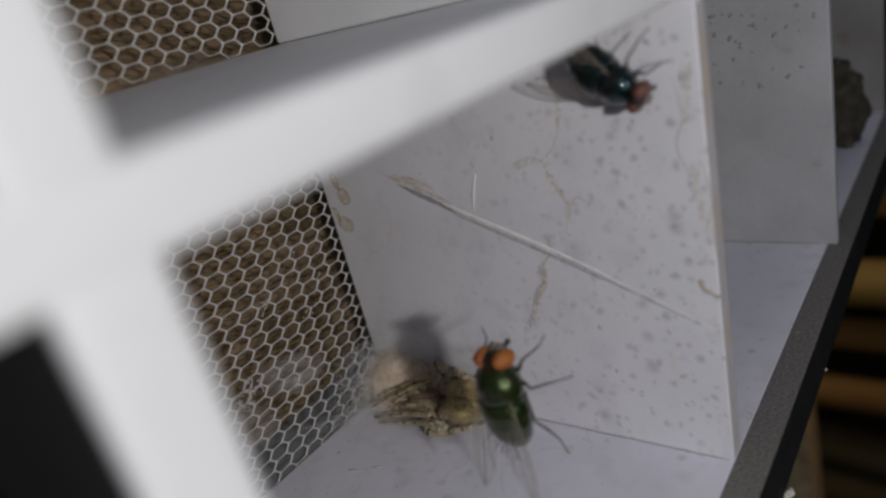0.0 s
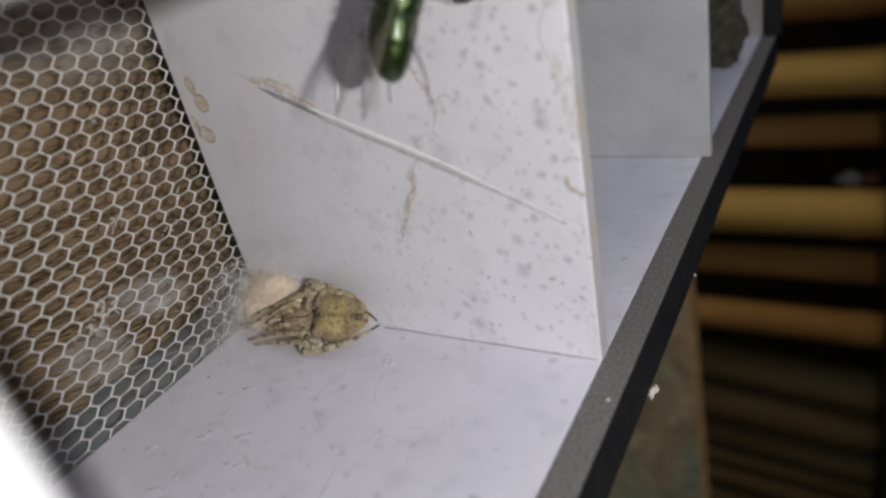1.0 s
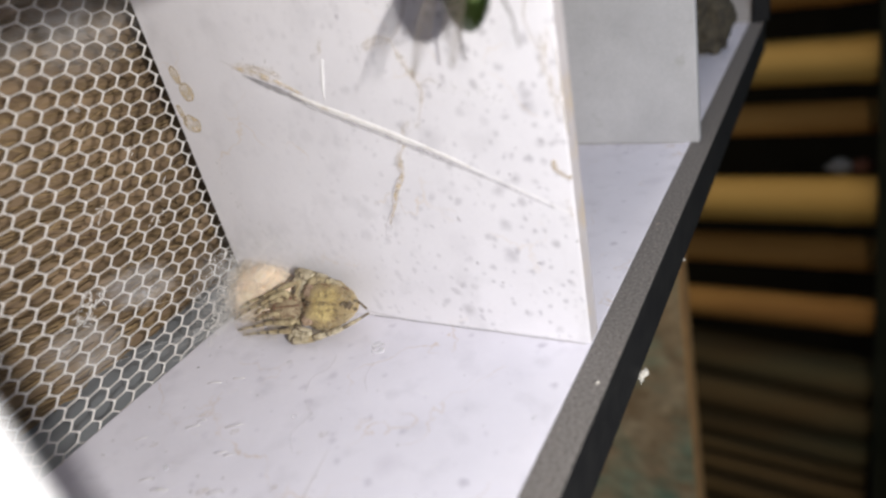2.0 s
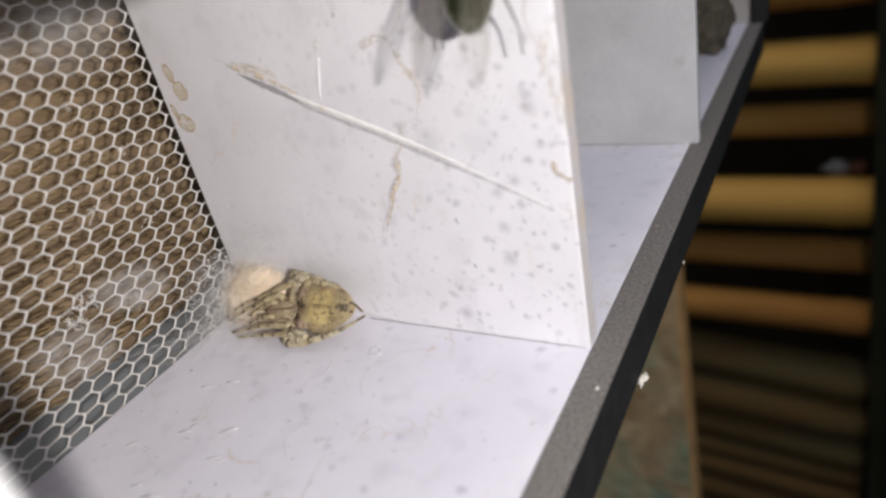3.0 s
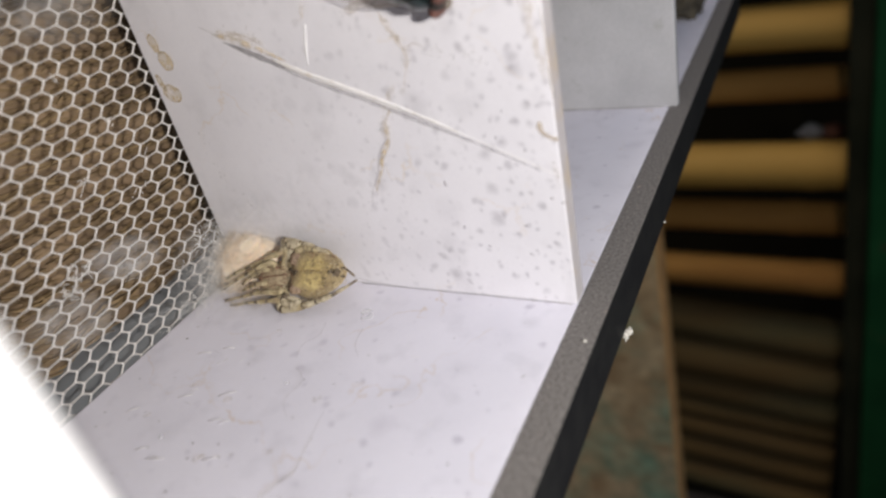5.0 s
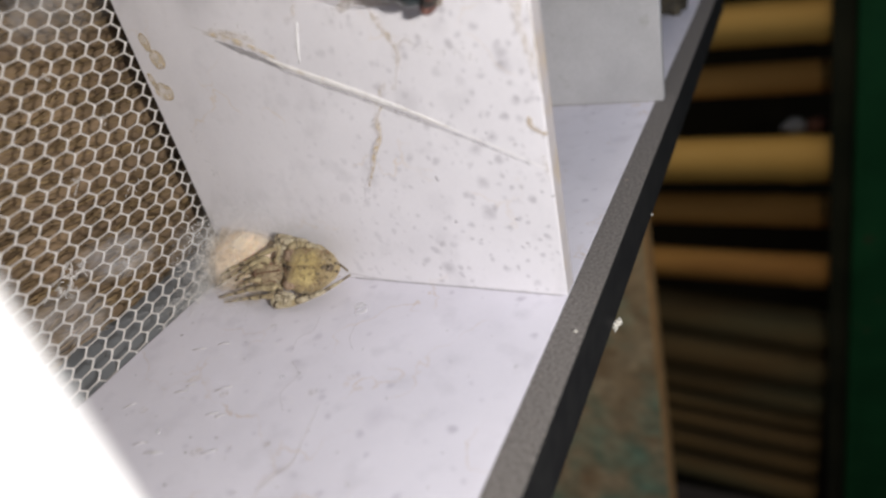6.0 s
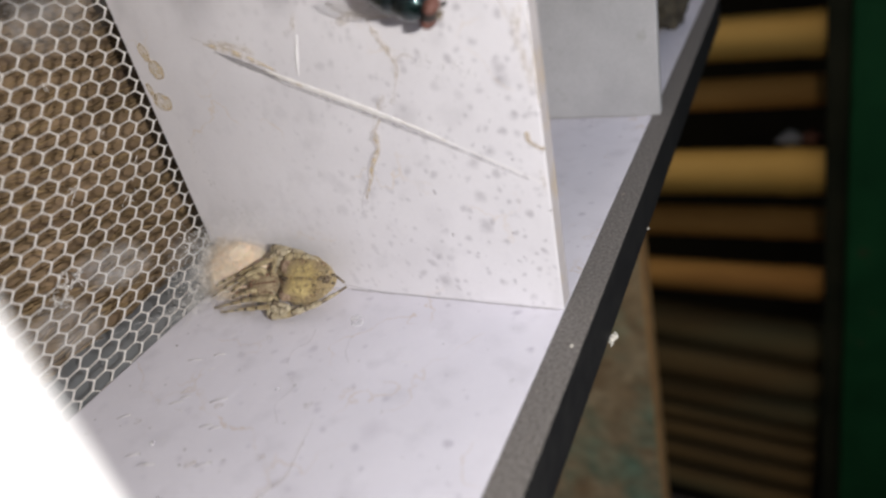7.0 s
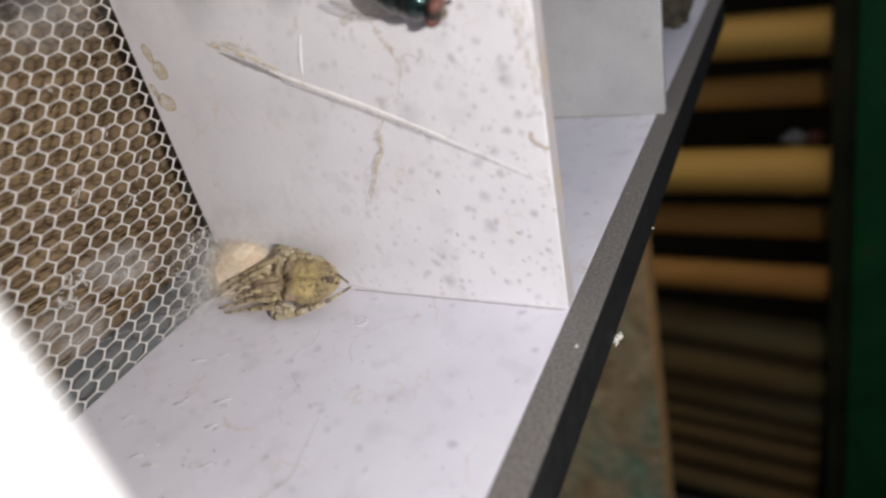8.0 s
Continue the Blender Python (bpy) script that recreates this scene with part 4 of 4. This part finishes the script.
def leg(pts, radii, bands, material):
    """A jointed leg through the points; bands: (from, to) shares of its length that are dark."""
    line = spline([sp(*p) for p in pts], 8)
    n = len(line)
    rad = []
    for k in range(n):
        g = k / (n - 1) * (len(radii) - 1)
        i = min(int(g), len(radii) - 2)
        base = radii[i] + (radii[i + 1] - radii[i]) * (g - i)
        rad.append(base * (1 + 0.14 * noise.noise((k * 0.9, pts[0][1] * 9, 0)) + 0.1 * math.cos((k % 8) / 8 * 2 * math.pi)))
    ob = part("leg", tube(line, rad, 10), material, spider)
    for a, b in bands:
        i, j = int(a * (n - 1)), max(int(a * (n - 1)) + 1, int(b * (n - 1)))
        part("leg_band", tube(line[i:j + 1], [q * 1.03 for q in rad[i:j + 1]], 10), SPIDER_DARK, ob, "dark band on the leg")
    return ob


FRONT = ((0.5, 0.53), (0.66, 0.7), (0.8, 0.87), (0.94, 1.0))
SLIM = (0.042, 0.044, 0.038, 0.03, 0.021, 0.013)
leg([(1.42, 0.02, 0.02), (1.5, 0.26, 0.08), (1.3, 0.19, 0.11), (0.99, 0.05, 0.08), (0.6, -0.1, 0.03), (0.41, -0.2, 0.0)], SLIM, FRONT, SPIDER_LEG)
leg([(1.35, -0.02, 0.02), (1.32, 0.08, 0.12), (1.12, 0.02, 0.12), (0.96, -0.07, 0.1), (0.66, -0.19, 0.04), (0.37, -0.37, 0.0)], SLIM, FRONT, SPIDER_LEG)
leg([(1.3, -0.08, 0.02), (1.22, -0.02, 0.11), (1.06, -0.09, 0.11), (0.92, -0.15, 0.07), (0.76, -0.26, 0.03)], (0.034, 0.034, 0.03, 0.022, 0.014), ((0.45, 0.5), (0.7, 0.76), (0.92, 1.0)), SPIDER_LEG)
leg([(1.3, -0.2, 0.02), (1.22, -0.22, 0.11), (1.08, -0.25, 0.11), (0.95, -0.29, 0.07), (0.79, -0.35, 0.03)], (0.034, 0.034, 0.03, 0.022, 0.014), ((0.45, 0.5), (0.7, 0.76), (0.92, 1.0)), SPIDER_LEG)
leg([(1.4, -0.22, 0.02), (1.55, -0.3, 0.1), (1.36, -0.33, 0.12), (1.11, -0.36, 0.09), (0.85, -0.42, 0.04), (0.47, -0.52, 0.0)], SLIM, FRONT, SPIDER_LEG)
leg([(1.45, -0.26, 0.0), (1.62, -0.4, 0.08), (1.48, -0.43, 0.1), (1.2, -0.47, 0.07), (0.95, -0.51, 0.04), (0.59, -0.58, 0.0)], SLIM, FRONT, SPIDER_LEG)
BENT = ((0.16, 0.19), (0.3, 0.33), (0.5, 0.53), (0.63, 0.66), (0.78, 0.83), (0.93, 1.0))
BROAD = (0.05, 0.055, 0.055, 0.05, 0.045, 0.036, 0.024, 0.014)
leg([(1.45, 0.06, 0.0), (1.44, 0.3, 0.06), (1.42, 0.41, 0.06), (1.62, 0.4, 0.07), (1.86, 0.37, 0.05), (2.1, 0.3, 0.03), (2.34, 0.18, 0.0), (2.6, 0.03, -0.05)], BROAD, BENT, SPIDER_PALE)
leg([(1.5, -0.24, 0.0), (1.52, -0.4, 0.06), (1.58, -0.53, 0.06), (1.8, -0.5, 0.07), (2.02, -0.42, 0.05), (2.26, -0.31, 0.03), (2.46, -0.18, 0.0), (2.65, -0.02, -0.05)], BROAD, BENT, SPIDER_PALE)
FOLD = (0.045, 0.05, 0.05, 0.045, 0.036)
KNEES = ((0.22, 0.26), (0.48, 0.52), (0.72, 0.76), (0.92, 1.0))
leg([(1.5, 0.1, 0.02), (1.6, 0.33, 0.1), (1.7, 0.38, 0.09), (1.52, 0.34, 0.12), (1.38, 0.24, 0.1)], FOLD, KNEES, SPIDER_PALE)
leg([(1.55, 0.08, 0.02), (1.72, 0.3, 0.08), (1.9, 0.33, 0.06), (2.08, 0.26, 0.04)], FOLD, KNEES, SPIDER_LEG)
leg([(1.5, -0.2, 0.02), (1.62, -0.42, 0.1), (1.78, -0.46, 0.1), (1.86, -0.4, 0.1), (1.62, -0.35, 0.12)], FOLD, KNEES, SPIDER_PALE)
leg([(1.55, -0.25, 0.02), (1.7, -0.5, 0.06), (1.9, -0.47, 0.06), (2.08, -0.36, 0.04)], FOLD, KNEES, SPIDER_LEG)
rng = random.Random(52)
bm = bmesh.new()
for _ in range(520):
    f, side = rng.random(), rng.uniform(-1, 1)
    p = sp(1.58 + f * 0.86, 0.04 * f - 0.02 + side * 0.34 * (1 - 0.45 * f), 0.15 * math.sqrt(max(0.0, 1 - side * side)) - 0.02)
    d = SLOPE @ Vector((rng.uniform(0, 0.05), side * 0.04 + rng.gauss(0, 0.015), 0.035))
    tube([p, p + d], [0.0026, 0.0008], 3, bm)
for _ in range(620):
    f = rng.random()
    edge = rng.choice(((0.41, -0.2, 1.4, 0.2), (0.37, -0.37, 1.1, 0.0), (0.47, -0.52, 1.5, -0.32), (0.59, -0.58, 1.55, -0.42), (1.4, 0.44, 2.55, 0.06), (1.55, -0.55, 2.6, -0.06)))
    u, v = edge[0] + (edge[2] - edge[0]) * f, edge[1] + (edge[3] - edge[1]) * f
    p = sp(u, v + rng.gauss(0, 0.02), 0.02 + 0.08 * f)
    tube([p, p + SLOPE @ Vector((rng.uniform(-0.04, 0.03), rng.gauss(0, 0.045), rng.uniform(0.0, 0.045)))], [0.0028, 0.001], 3, bm)
tagged(part("bristle_coat", bm, SPIDER_HAIR, spider), kind="stuff")
for s in (1, -1):
    part("palp", tube([sp(1.1, -0.16 + 0.06 * s, 0.02), sp(1.0, -0.17 + 0.08 * s, 0.03), sp(0.92, -0.19 + 0.05 * s, 0.0)], [0.026, 0.03, 0.018], 7), SPIDER_TH, spider)
tagged(link("silk_thread", tube([sp(2.6, 0.01, -0.05), Vector((2.75, -0.2, 0.2)), Vector((3.0, -0.012, 0.01))], 0.003, 4), SEAM), "thin grey silk thread from the spider to the joint", "thread")


# ---- flies: head towards +x, back towards +z ----
def fly(name, label, body, eye, broad, k, splay):
    """k: body length; broad: width of the abdomen; splay: how far the wings stand off the body, in degrees."""
    f = root(name, label, "fly", "flies in the cell")

    def at(x, y, z):
        return Vector((x * k, y * k, z * k))

    bm = blob(at(0.12, 0, 0), (0.25 * k, 0.215 * k, 0.205 * k), None, 28, 20, 0.03, 2)
    for v in bm.verts:
        v.co.z -= 0.012 * k * math.exp(-((v.co.x / k - 0.1) / 0.02) ** 2) * (1 if v.co.z > 0 else 0)
    part("thorax", bm, body, f)
    part("scutellum", blob(at(-0.1, 0, 0.11), (0.085 * k, 0.1 * k, 0.06 * k), None, 14, 10), body, f)
    # abdomen: four overlapping plates that narrow to a drooping tip
    bm = bmesh.new()
    rings, sides = [], 24
    for i in range(33):
        s = i / 32
        wide = 0.215 * broad * (1 - (1.25 * s - 0.3) ** 2 / 0.9025) ** 0.5 if s < 1 else 0.0
        wide = max(wide, 0.012) * (1 + 0.03 * ((s * 4.0) % 1.0))
        c = Vector((0.0 - 0.54 * s, 0, 0.0 - 0.09 * s * s))
        rings.append([bm.verts.new((c.x * k, wide * math.cos(a) * k, (c.z + 0.86 * wide * math.sin(a)) * k)) for a in (2 * math.pi * j / sides for j in range(sides))])
    for a, b in zip(rings, rings[1:]):
        for j in range(sides):
            bm.faces.new((a[j], a[(j + 1) % sides], b[(j + 1) % sides], b[j]))
    bm.faces.new(rings[0])
    bm.faces.new(list(reversed(rings[-1])))
    part("abdomen", bm, body, f)
    head = part("head", blob(at(0.385, 0, -0.02), (0.085 * k, 0.165 * k, 0.135 * k), None, 18, 12), FLY_BLACK, f)
    part("face_plate", blob(at(0.425, 0, -0.055), (0.06 * k, 0.07 * k, 0.095 * k), None, 12, 8), FLY_FACE, head, "dull grey face between the eyes")
    part("mouth", tube([at(0.43, 0, -0.12), at(0.44, 0, -0.2), at(0.46, 0, -0.225)], [0.03 * k, 0.022 * k, 0.03 * k], 8), FLY_BLACK, head)
    for s in (1, -1):
        turn = Matrix.Rotation(0.35 * s, 3, "Z")
        part("eye", blob(at(0.395, 0.105 * s, 0.0), (0.085 * k, 0.085 * k, 0.132 * k), turn, 20, 14), eye, f, "large coloured compound eye")
        part("antenna", tube([at(0.475, 0.025 * s, 0.0), at(0.51, 0.035 * s, -0.03), at(0.505, 0.035 * s, -0.075)], [0.012 * k, 0.017 * k, 0.01 * k], 6), FLY_BROWN, f)
        # wing: a thin, slightly arched membrane with a stiff leading edge
        hinge = at(0.06, 0.14 * s, 0.1)
        swing = Matrix.Rotation(radians(-splay) * s, 3, "Z")

        def on_wing(x, y, lift=0.0):
            z = 0.03 * math.sin(min(1.0, -x / 1.0) * math.pi) + 0.08 * max(0.0, -x) - 0.12 * y * y + lift
            return hinge + swing @ at(x, y * s, z)

        front = [(0.0, 0.02), (-0.14, 0.055), (-0.33, 0.09), (-0.54, 0.11), (-0.73, 0.105), (-0.88, 0.075), (-0.97, 0.03)]
        rear = [(0.0, -0.02), (-0.12, -0.08), (-0.28, -0.14), (-0.5, -0.16), (-0.71, -0.135), (-0.88, -0.07), (-0.97, 0.0)]
        bm = bmesh.new()
        across = 5
        layers = [[[bm.verts.new(on_wing(a[0] + (b[0] - a[0]) * j / across, a[1] + (b[1] - a[1]) * j / across, h)) for j in range(across + 1)]
                   for a, b in zip(front, rear)] for h in (0.002, -0.002)]
        for g in layers:
            for i in range(len(front) - 1):
                for j in range(across):
                    bm.faces.new((g[i][j], g[i][j + 1], g[i + 1][j + 1], g[i + 1][j]))
        wing = part("wing", bm, WING, f, "clear smoky wing")
        part("leading_edge", tube([on_wing(*p) for p in front], [0.007 * k, 0.007 * k, 0.006 * k, 0.005 * k, 0.004 * k, 0.003 * k, 0.002 * k], 5), VEIN, wing)
        for run in (((0.0, 0.0), (-0.35, 0.05), (-0.7, 0.065), (-0.95, 0.02)), ((0.0, 0.0), (-0.35, 0.0), (-0.7, -0.01), (-0.95, 0.005)),
                    ((0.0, -0.01), (-0.3, -0.06), (-0.53, -0.09), (-0.72, -0.125)), ((-0.02, -0.02), (-0.18, -0.09), (-0.3, -0.135)),
                    ((-0.5, 0.0), (-0.52, -0.045), (-0.53, -0.09))):
            part("vein", tube([on_wing(x, y, 0.003) for x, y in run], 0.0034 * k, 4), VEIN, wing)
        for i, (x, knee, ankle, toe) in enumerate((
                (0.24, (0.36, 0.23, -0.1), (0.42, 0.3, -0.27), (0.52, 0.36, -0.3)),
                (0.12, (0.13, 0.32, -0.03), (0.12, 0.46, -0.25), (0.16, 0.58, -0.3)),
                (0.02, (-0.2, 0.28, -0.04), (-0.46, 0.36, -0.22), (-0.66, 0.38, -0.3)))):
            leg_ob = part("leg", tube([at(x, 0.09 * s, -0.13), at(x + 0.01, 0.15 * s, -0.12), at(knee[0], knee[1] * s, knee[2])],
                                      [0.02 * k, 0.022 * k, 0.013 * k], 7), FLY_LEG, f)
            part("shin", tube([at(knee[0], knee[1] * s, knee[2]), at((knee[0] + ankle[0]) / 2, (knee[1] + ankle[1]) / 2 * s, (knee[2] + ankle[2]) / 2 - 0.01), at(ankle[0], ankle[1] * s, ankle[2])],
                              [0.012 * k, 0.011 * k, 0.008 * k], 6), FLY_LEG, leg_ob)
            foot = [Vector(ankle).lerp(Vector(toe), q / 8) for q in range(9)]
            part("foot", tube([at(p.x, p.y * s, p.z) for p in foot], [(0.008 if q % 2 else 0.0055) * k for q in range(9)], 5), FLY_LEG, leg_ob)
    bm = bmesh.new()
    r = random.Random(7)
    for _ in range(90):
        th, ph = r.uniform(0, 2 * math.pi), r.uniform(0.1, 1.5)
        d = Vector((math.sin(ph) * math.cos(th), math.sin(ph) * math.sin(th), math.cos(ph)))
        if r.random() < 0.45:
            c, rad = Vector((-0.3, 0, -0.03)), (0.23, 0.19 * broad, 0.165 * broad)
        else:
            c, rad = Vector((0.12, 0, 0)), (0.23, 0.195, 0.195)
        p = (c + Vector((d.x * rad[0], d.y * rad[1], d.z * rad[2]))) * k
        tube([p, p + (d + Vector((-0.7, 0, 0))) * r.uniform(0.04, 0.075) * k], [0.0045 * k, 0.001 * k], 3, bm)
    tagged(part("bristles", bm, FLY_BLACK, f), kind="stuff")
    return f


fly_green = fly("green_fly", "metallic green blowfly with large orange eyes", FLY_GREEN, EYE_ORANGE, 1.08, 1.15, 8)
fly_teal = fly("dark_teal_fly", "dark metallic teal blowfly with reddish eyes on the divider", FLY_TEAL, EYE_RED, 1.22, 0.9, 20)

# ---- crumbs on the rim, clump in the far cell ----
chip = tagged(link("pale_chip", blob((5.93, 0.53, -0.78), (0.05, 0.06, 0.04), None, 8, 6, 0.9, 2), CHIP, smooth=False), "pale flake stuck to the black rim", "flake")
blob_bm = blob((5.90, 0.49, -0.84), (0.03, 0.03, 0.05), None, 8, 6, 0.9, 2)
part("flake_tail", blob_bm, CHIP, chip, smooth=False)
tagged(link("dust_grain", blob((5.763, -0.634, 0.012), (0.022, 0.022, 0.016), None, 8, 6, 0.3, 2), CHIP), "pale grain lying on the dusty rim", "grain")
tagged(link("dust_grain", blob((5.885, 3.245, -0.78), (0.02, 0.022, 0.02), None, 8, 6, 0.3, 2), CHIP), "pale grain stuck under the rim edge", "grain")
clump = tagged(link("brown_clump", blob((4.78, 11.6, 0.98), (0.6, 0.6, 1.05), None, 36, 28, 0.55, 2.6), CLUMP), "dried dark brown mud nest clump in the far cell", "nest")

# ---- below and behind: worn board, bamboo screen, green post ----
board = root("worn_board", "worn green and tan painted board under the grille", "board")
for name, data, material, label in (("board_body", box(-18.0, 2.07, 18.0, 19.2, -80.0, -2.0), BOARD, ""),
                                    ("board_edge", box(2.07, 2.19, 17.97, 19.2, -80.0, -2.0, 0.05), BOARD_EDGE, "bare tan worn edge")):
    for v in data.verts:
        v.co.x -= 0.026 * v.co.z
    part(name, data, material, board, label, smooth=False)

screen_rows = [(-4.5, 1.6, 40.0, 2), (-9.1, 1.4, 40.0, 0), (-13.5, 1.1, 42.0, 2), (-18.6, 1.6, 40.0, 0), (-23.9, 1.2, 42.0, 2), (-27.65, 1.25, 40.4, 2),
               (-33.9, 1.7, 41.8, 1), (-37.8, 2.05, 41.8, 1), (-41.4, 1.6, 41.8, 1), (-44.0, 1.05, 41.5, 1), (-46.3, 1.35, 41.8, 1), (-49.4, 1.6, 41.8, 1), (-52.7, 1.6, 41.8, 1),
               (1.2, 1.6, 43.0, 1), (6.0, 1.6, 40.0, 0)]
screen = root("bamboo_screen", "screen of horizontal yellow-brown bamboo poles", "screen")
rng = random.Random(21)
for z, r, y, dark in screen_rows:
    pts, rad = [], []
    x = -45.0
    node = rng.uniform(12, 20)
    while x < 12.0:
        near = abs((x % node) - node / 2) < 0.4
        pts.append((x, y + 0.15 * math.sin(x * 0.07 + z), z + 0.1 * math.sin(x * 0.05 + z) - (0.1 * (x - 4.0) if z < -30 else 0.0)))
        rad.append(r * (1.05 if near else 1.0))
        x += 1.0
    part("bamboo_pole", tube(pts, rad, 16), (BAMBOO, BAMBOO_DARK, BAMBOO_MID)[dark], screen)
post = root("green_post", "dark green painted upright post beside the bamboo", "post")
for name, data, material, label in (("post_face", box(11.1, 18.0, 36.5, 39.5, -80.0, 40.0, 0.2), GREEN_PAINT, ""),
                                    ("post_flange", box(9.9, 11.1, 37.3, 39.5, -80.0, 40.0, 0.1), DARK_OLIVE, "near-black olive flange of the post")):
    for v in data.verts:
        v.co.x -= 0.06 * (v.co.z + 18.6)
    part(name, data, material, post, label)

scrap = tagged(link("rag_scrap", blob((7.7, 41.0, -16.55), (0.8, 0.5, 0.45), None, 12, 8, 0.5, 2), RAG), "pale rag scrap lying between the bamboo poles", "rag")
part("rust_patch", blob((9.0, 41.0, -16.5), (0.7, 0.5, 0.5), None, 12, 8, 0.5, 2), RUST, scrap)
structure("wall_gap_backdrop", box(-170.0, 170.0, 60.0, 64.0, -80.0, 150.0), NEAR_BLACK, "near-black backdrop that keeps the gaps of the bamboo screen dark")
structure("wall_sky_block", box(-220.0, 220.0, -144.0, -140.0, -80.0, 25.0), NEAR_BLACK, "low unseen wall added far behind the grille to block low sky")
structure("ground", box(-230.0, 230.0, -200.0, 120.0, -84.0, -80.0), EARTH, "dark earth ground")


# ---- movement ----
def facing(x, y, z, ahead, up):
    f = Vector(ahead).normalized()
    n = Vector(up)
    n = (n - f * n.dot(f)).normalized()
    s = n.cross(f)
    m = Matrix((f, s, n)).transposed().to_4x4()
    m.translation = Vector((x, y, z)) * 0.01
    return m


def by_tail(x, y, z, ahead, up):
    """The pose of the green fly from the place of its tail tip."""
    c = Vector((x, y, z)) + Vector(ahead).normalized() * 0.62
    return facing(c.x, c.y, c.z, ahead, up)


def motions():
    side = (-0.5, -0.8, 0.15)
    walk(fly_green, [
        (0.0, facing(3.85, -1.8, 1.80, (-0.05, 0.1, 1), (-0.1, -0.95, 0.2))),
        (0.1, facing(3.97, -1.8, 2.16, (0.14, 0.05, 0.99), (-0.35, -0.9, 0.2))),
        (0.2, facing(4.30, -1.8, 2.76, (0.11, 0, 0.99), side)),
        (0.3, facing(4.43, -1.8, 3.12, (0.34, 0, 0.94), side)),
        (0.4, facing(4.58, -1.8, 3.50, (0.31, 0.1, 0.95), side)),
        (0.5, facing(4.52, -1.8, 3.65, (0.19, 0.3, 0.95), side)),
        (0.6, facing(4.35, -1.8, 3.75, (0.16, 0.3, 0.95), (-0.4, -0.85, 0.2))),
        (0.7, facing(4.55, -1.8, 4.00, (0.07, 0.45, 0.85), side)),
        (0.8, facing(4.57, -1.8, 4.36, (0.12, 0.5, 0.85), side)),
        (0.9, facing(4.82, -1.8, 4.42, (0.15, 0.6, 0.8), (-0.5, -0.8, 0.2))),
        (1.0, by_tail(4.09, -1.0, 3.76, (0.2, 0.5, 0.85), (-0.5, -0.8, 0.2))),
        (1.1, by_tail(4.31, -1.0, 3.97, (0.12, 0.5, 0.85), (-0.55, -0.75, 0.3))),
        (1.2, by_tail(4.37, -1.0, 3.87, (0.05, 0.82, 0.55), (-0.65, -0.55, 0.4))),
        (1.3, by_tail(4.57, -1.0, 3.84, (-0.15, 0.93, 0.3), (-0.7, -0.4, 0.5))),
        (1.4, by_tail(4.73, -1.0, 3.81, (-0.28, 0.95, 0.12), (-0.65, -0.3, 0.65))),
        (1.5, by_tail(4.77, -1.0, 3.75, (-0.25, 0.94, 0.2), (-0.65, -0.35, 0.6))),
        (1.6, by_tail(4.90, -1.0, 3.77, (-0.15, 0.88, 0.4), (-0.65, -0.5, 0.45))),
        (1.7, by_tail(5.02, -1.0, 3.87, (0.03, 0.75, 0.65), (-0.55, -0.65, 0.3))),
        (2.2, by_tail(5.05, -0.8, 3.93, (0.05, 0.45, 0.9), (-0.45, -0.8, 0.2))),
        (2.8, by_tail(4.87, -0.5, 3.80, (0.15, 0.3, 0.95), (-0.12, -0.98, 0.1))),
        (3.2, by_tail(4.92, -0.5, 3.80, (0.1, 0.25, 0.95), (-0.12, -0.98, 0.1))),
        (3.5, by_tail(5.05, -0.5, 3.93, (0.0, 0.2, 1), (-0.3, -0.95, 0.1))),
        (3.8, by_tail(5.11, -0.5, 4.04, (0.0, 0.15, 1), (-0.75, -0.62, 0))),
        (4.1, by_tail(5.05, -0.5, 4.06, (-0.05, 0.1, 1), (-0.75, -0.62, 0))),
        (4.25, facing(4.9, -1.0, 4.95, (-0.4, -0.3, 0.85), (-0.4, -0.8, 0.1))),
        (4.4, facing(4.7, -1.6, 5.0, (-0.2, -0.9, 0.3), (-0.2, -0.2, 0.9))),
        (4.6, facing(5.2, -2.6, 5.0, (0.6, -0.8, 0.1), (0, -0.2, 1))),
        (4.75, facing(6.5, -3.0, 5.1, (1, -0.2, 0.3), (0, -0.2, 1))),
        (4.9, facing(7.2, -3.4, 6.0, (0.6, 0.6, 0.5), (0, -0.2, 1))),
        (5.4, facing(7.2, -2.8, 6.2, (-0.2, 0.4, 1), (0.8, -0.2, 0.4))),
        (5.9, facing(5.8, -2.5, 5.6, (0, 0.2, 1), (1, 0, 0))),
        (8.0, facing(5.8, -2.5, 5.6, (0, 0.2, 1), (1, 0, 0))),
    ])
    out = (-0.23, -1, -0.33)
    down, later = (0.82, 0.0, -0.57), (0.84, 0.0, -0.54)
    walk(fly_teal, [
        (0.0, facing(4.79, -0.29, 4.60, down, out)),
        (0.5, facing(4.79, -0.29, 4.55, down, out)),
        (0.9, facing(4.70, -0.29, 4.58, down, out)),
        (2.5, facing(4.3, -0.29, 4.78, down, out)),
        (4.0, facing(4.1, -0.29, 4.80, (0.6, 0, -0.8), out)),
        (4.1, facing(4.1, -0.29, 4.60, (0.6, 0, -0.8), out)),
        (4.2, facing(4.22, -0.29, 4.17, (0.75, 0, -0.66), out)),
        (4.3, facing(4.38, -0.32, 3.86, (0.8, 0.05, -0.6), (0.0, -1, 0.1))),
        (4.4, facing(4.38, -0.27, 3.89, later, out)),
        (4.5, facing(4.43, -0.27, 3.95, later, out)),
        (5.0, facing(4.35, -0.27, 3.92, later, out)),
        (8.0, facing(4.38, -0.27, 3.94, later, out)),
    ])


motions()
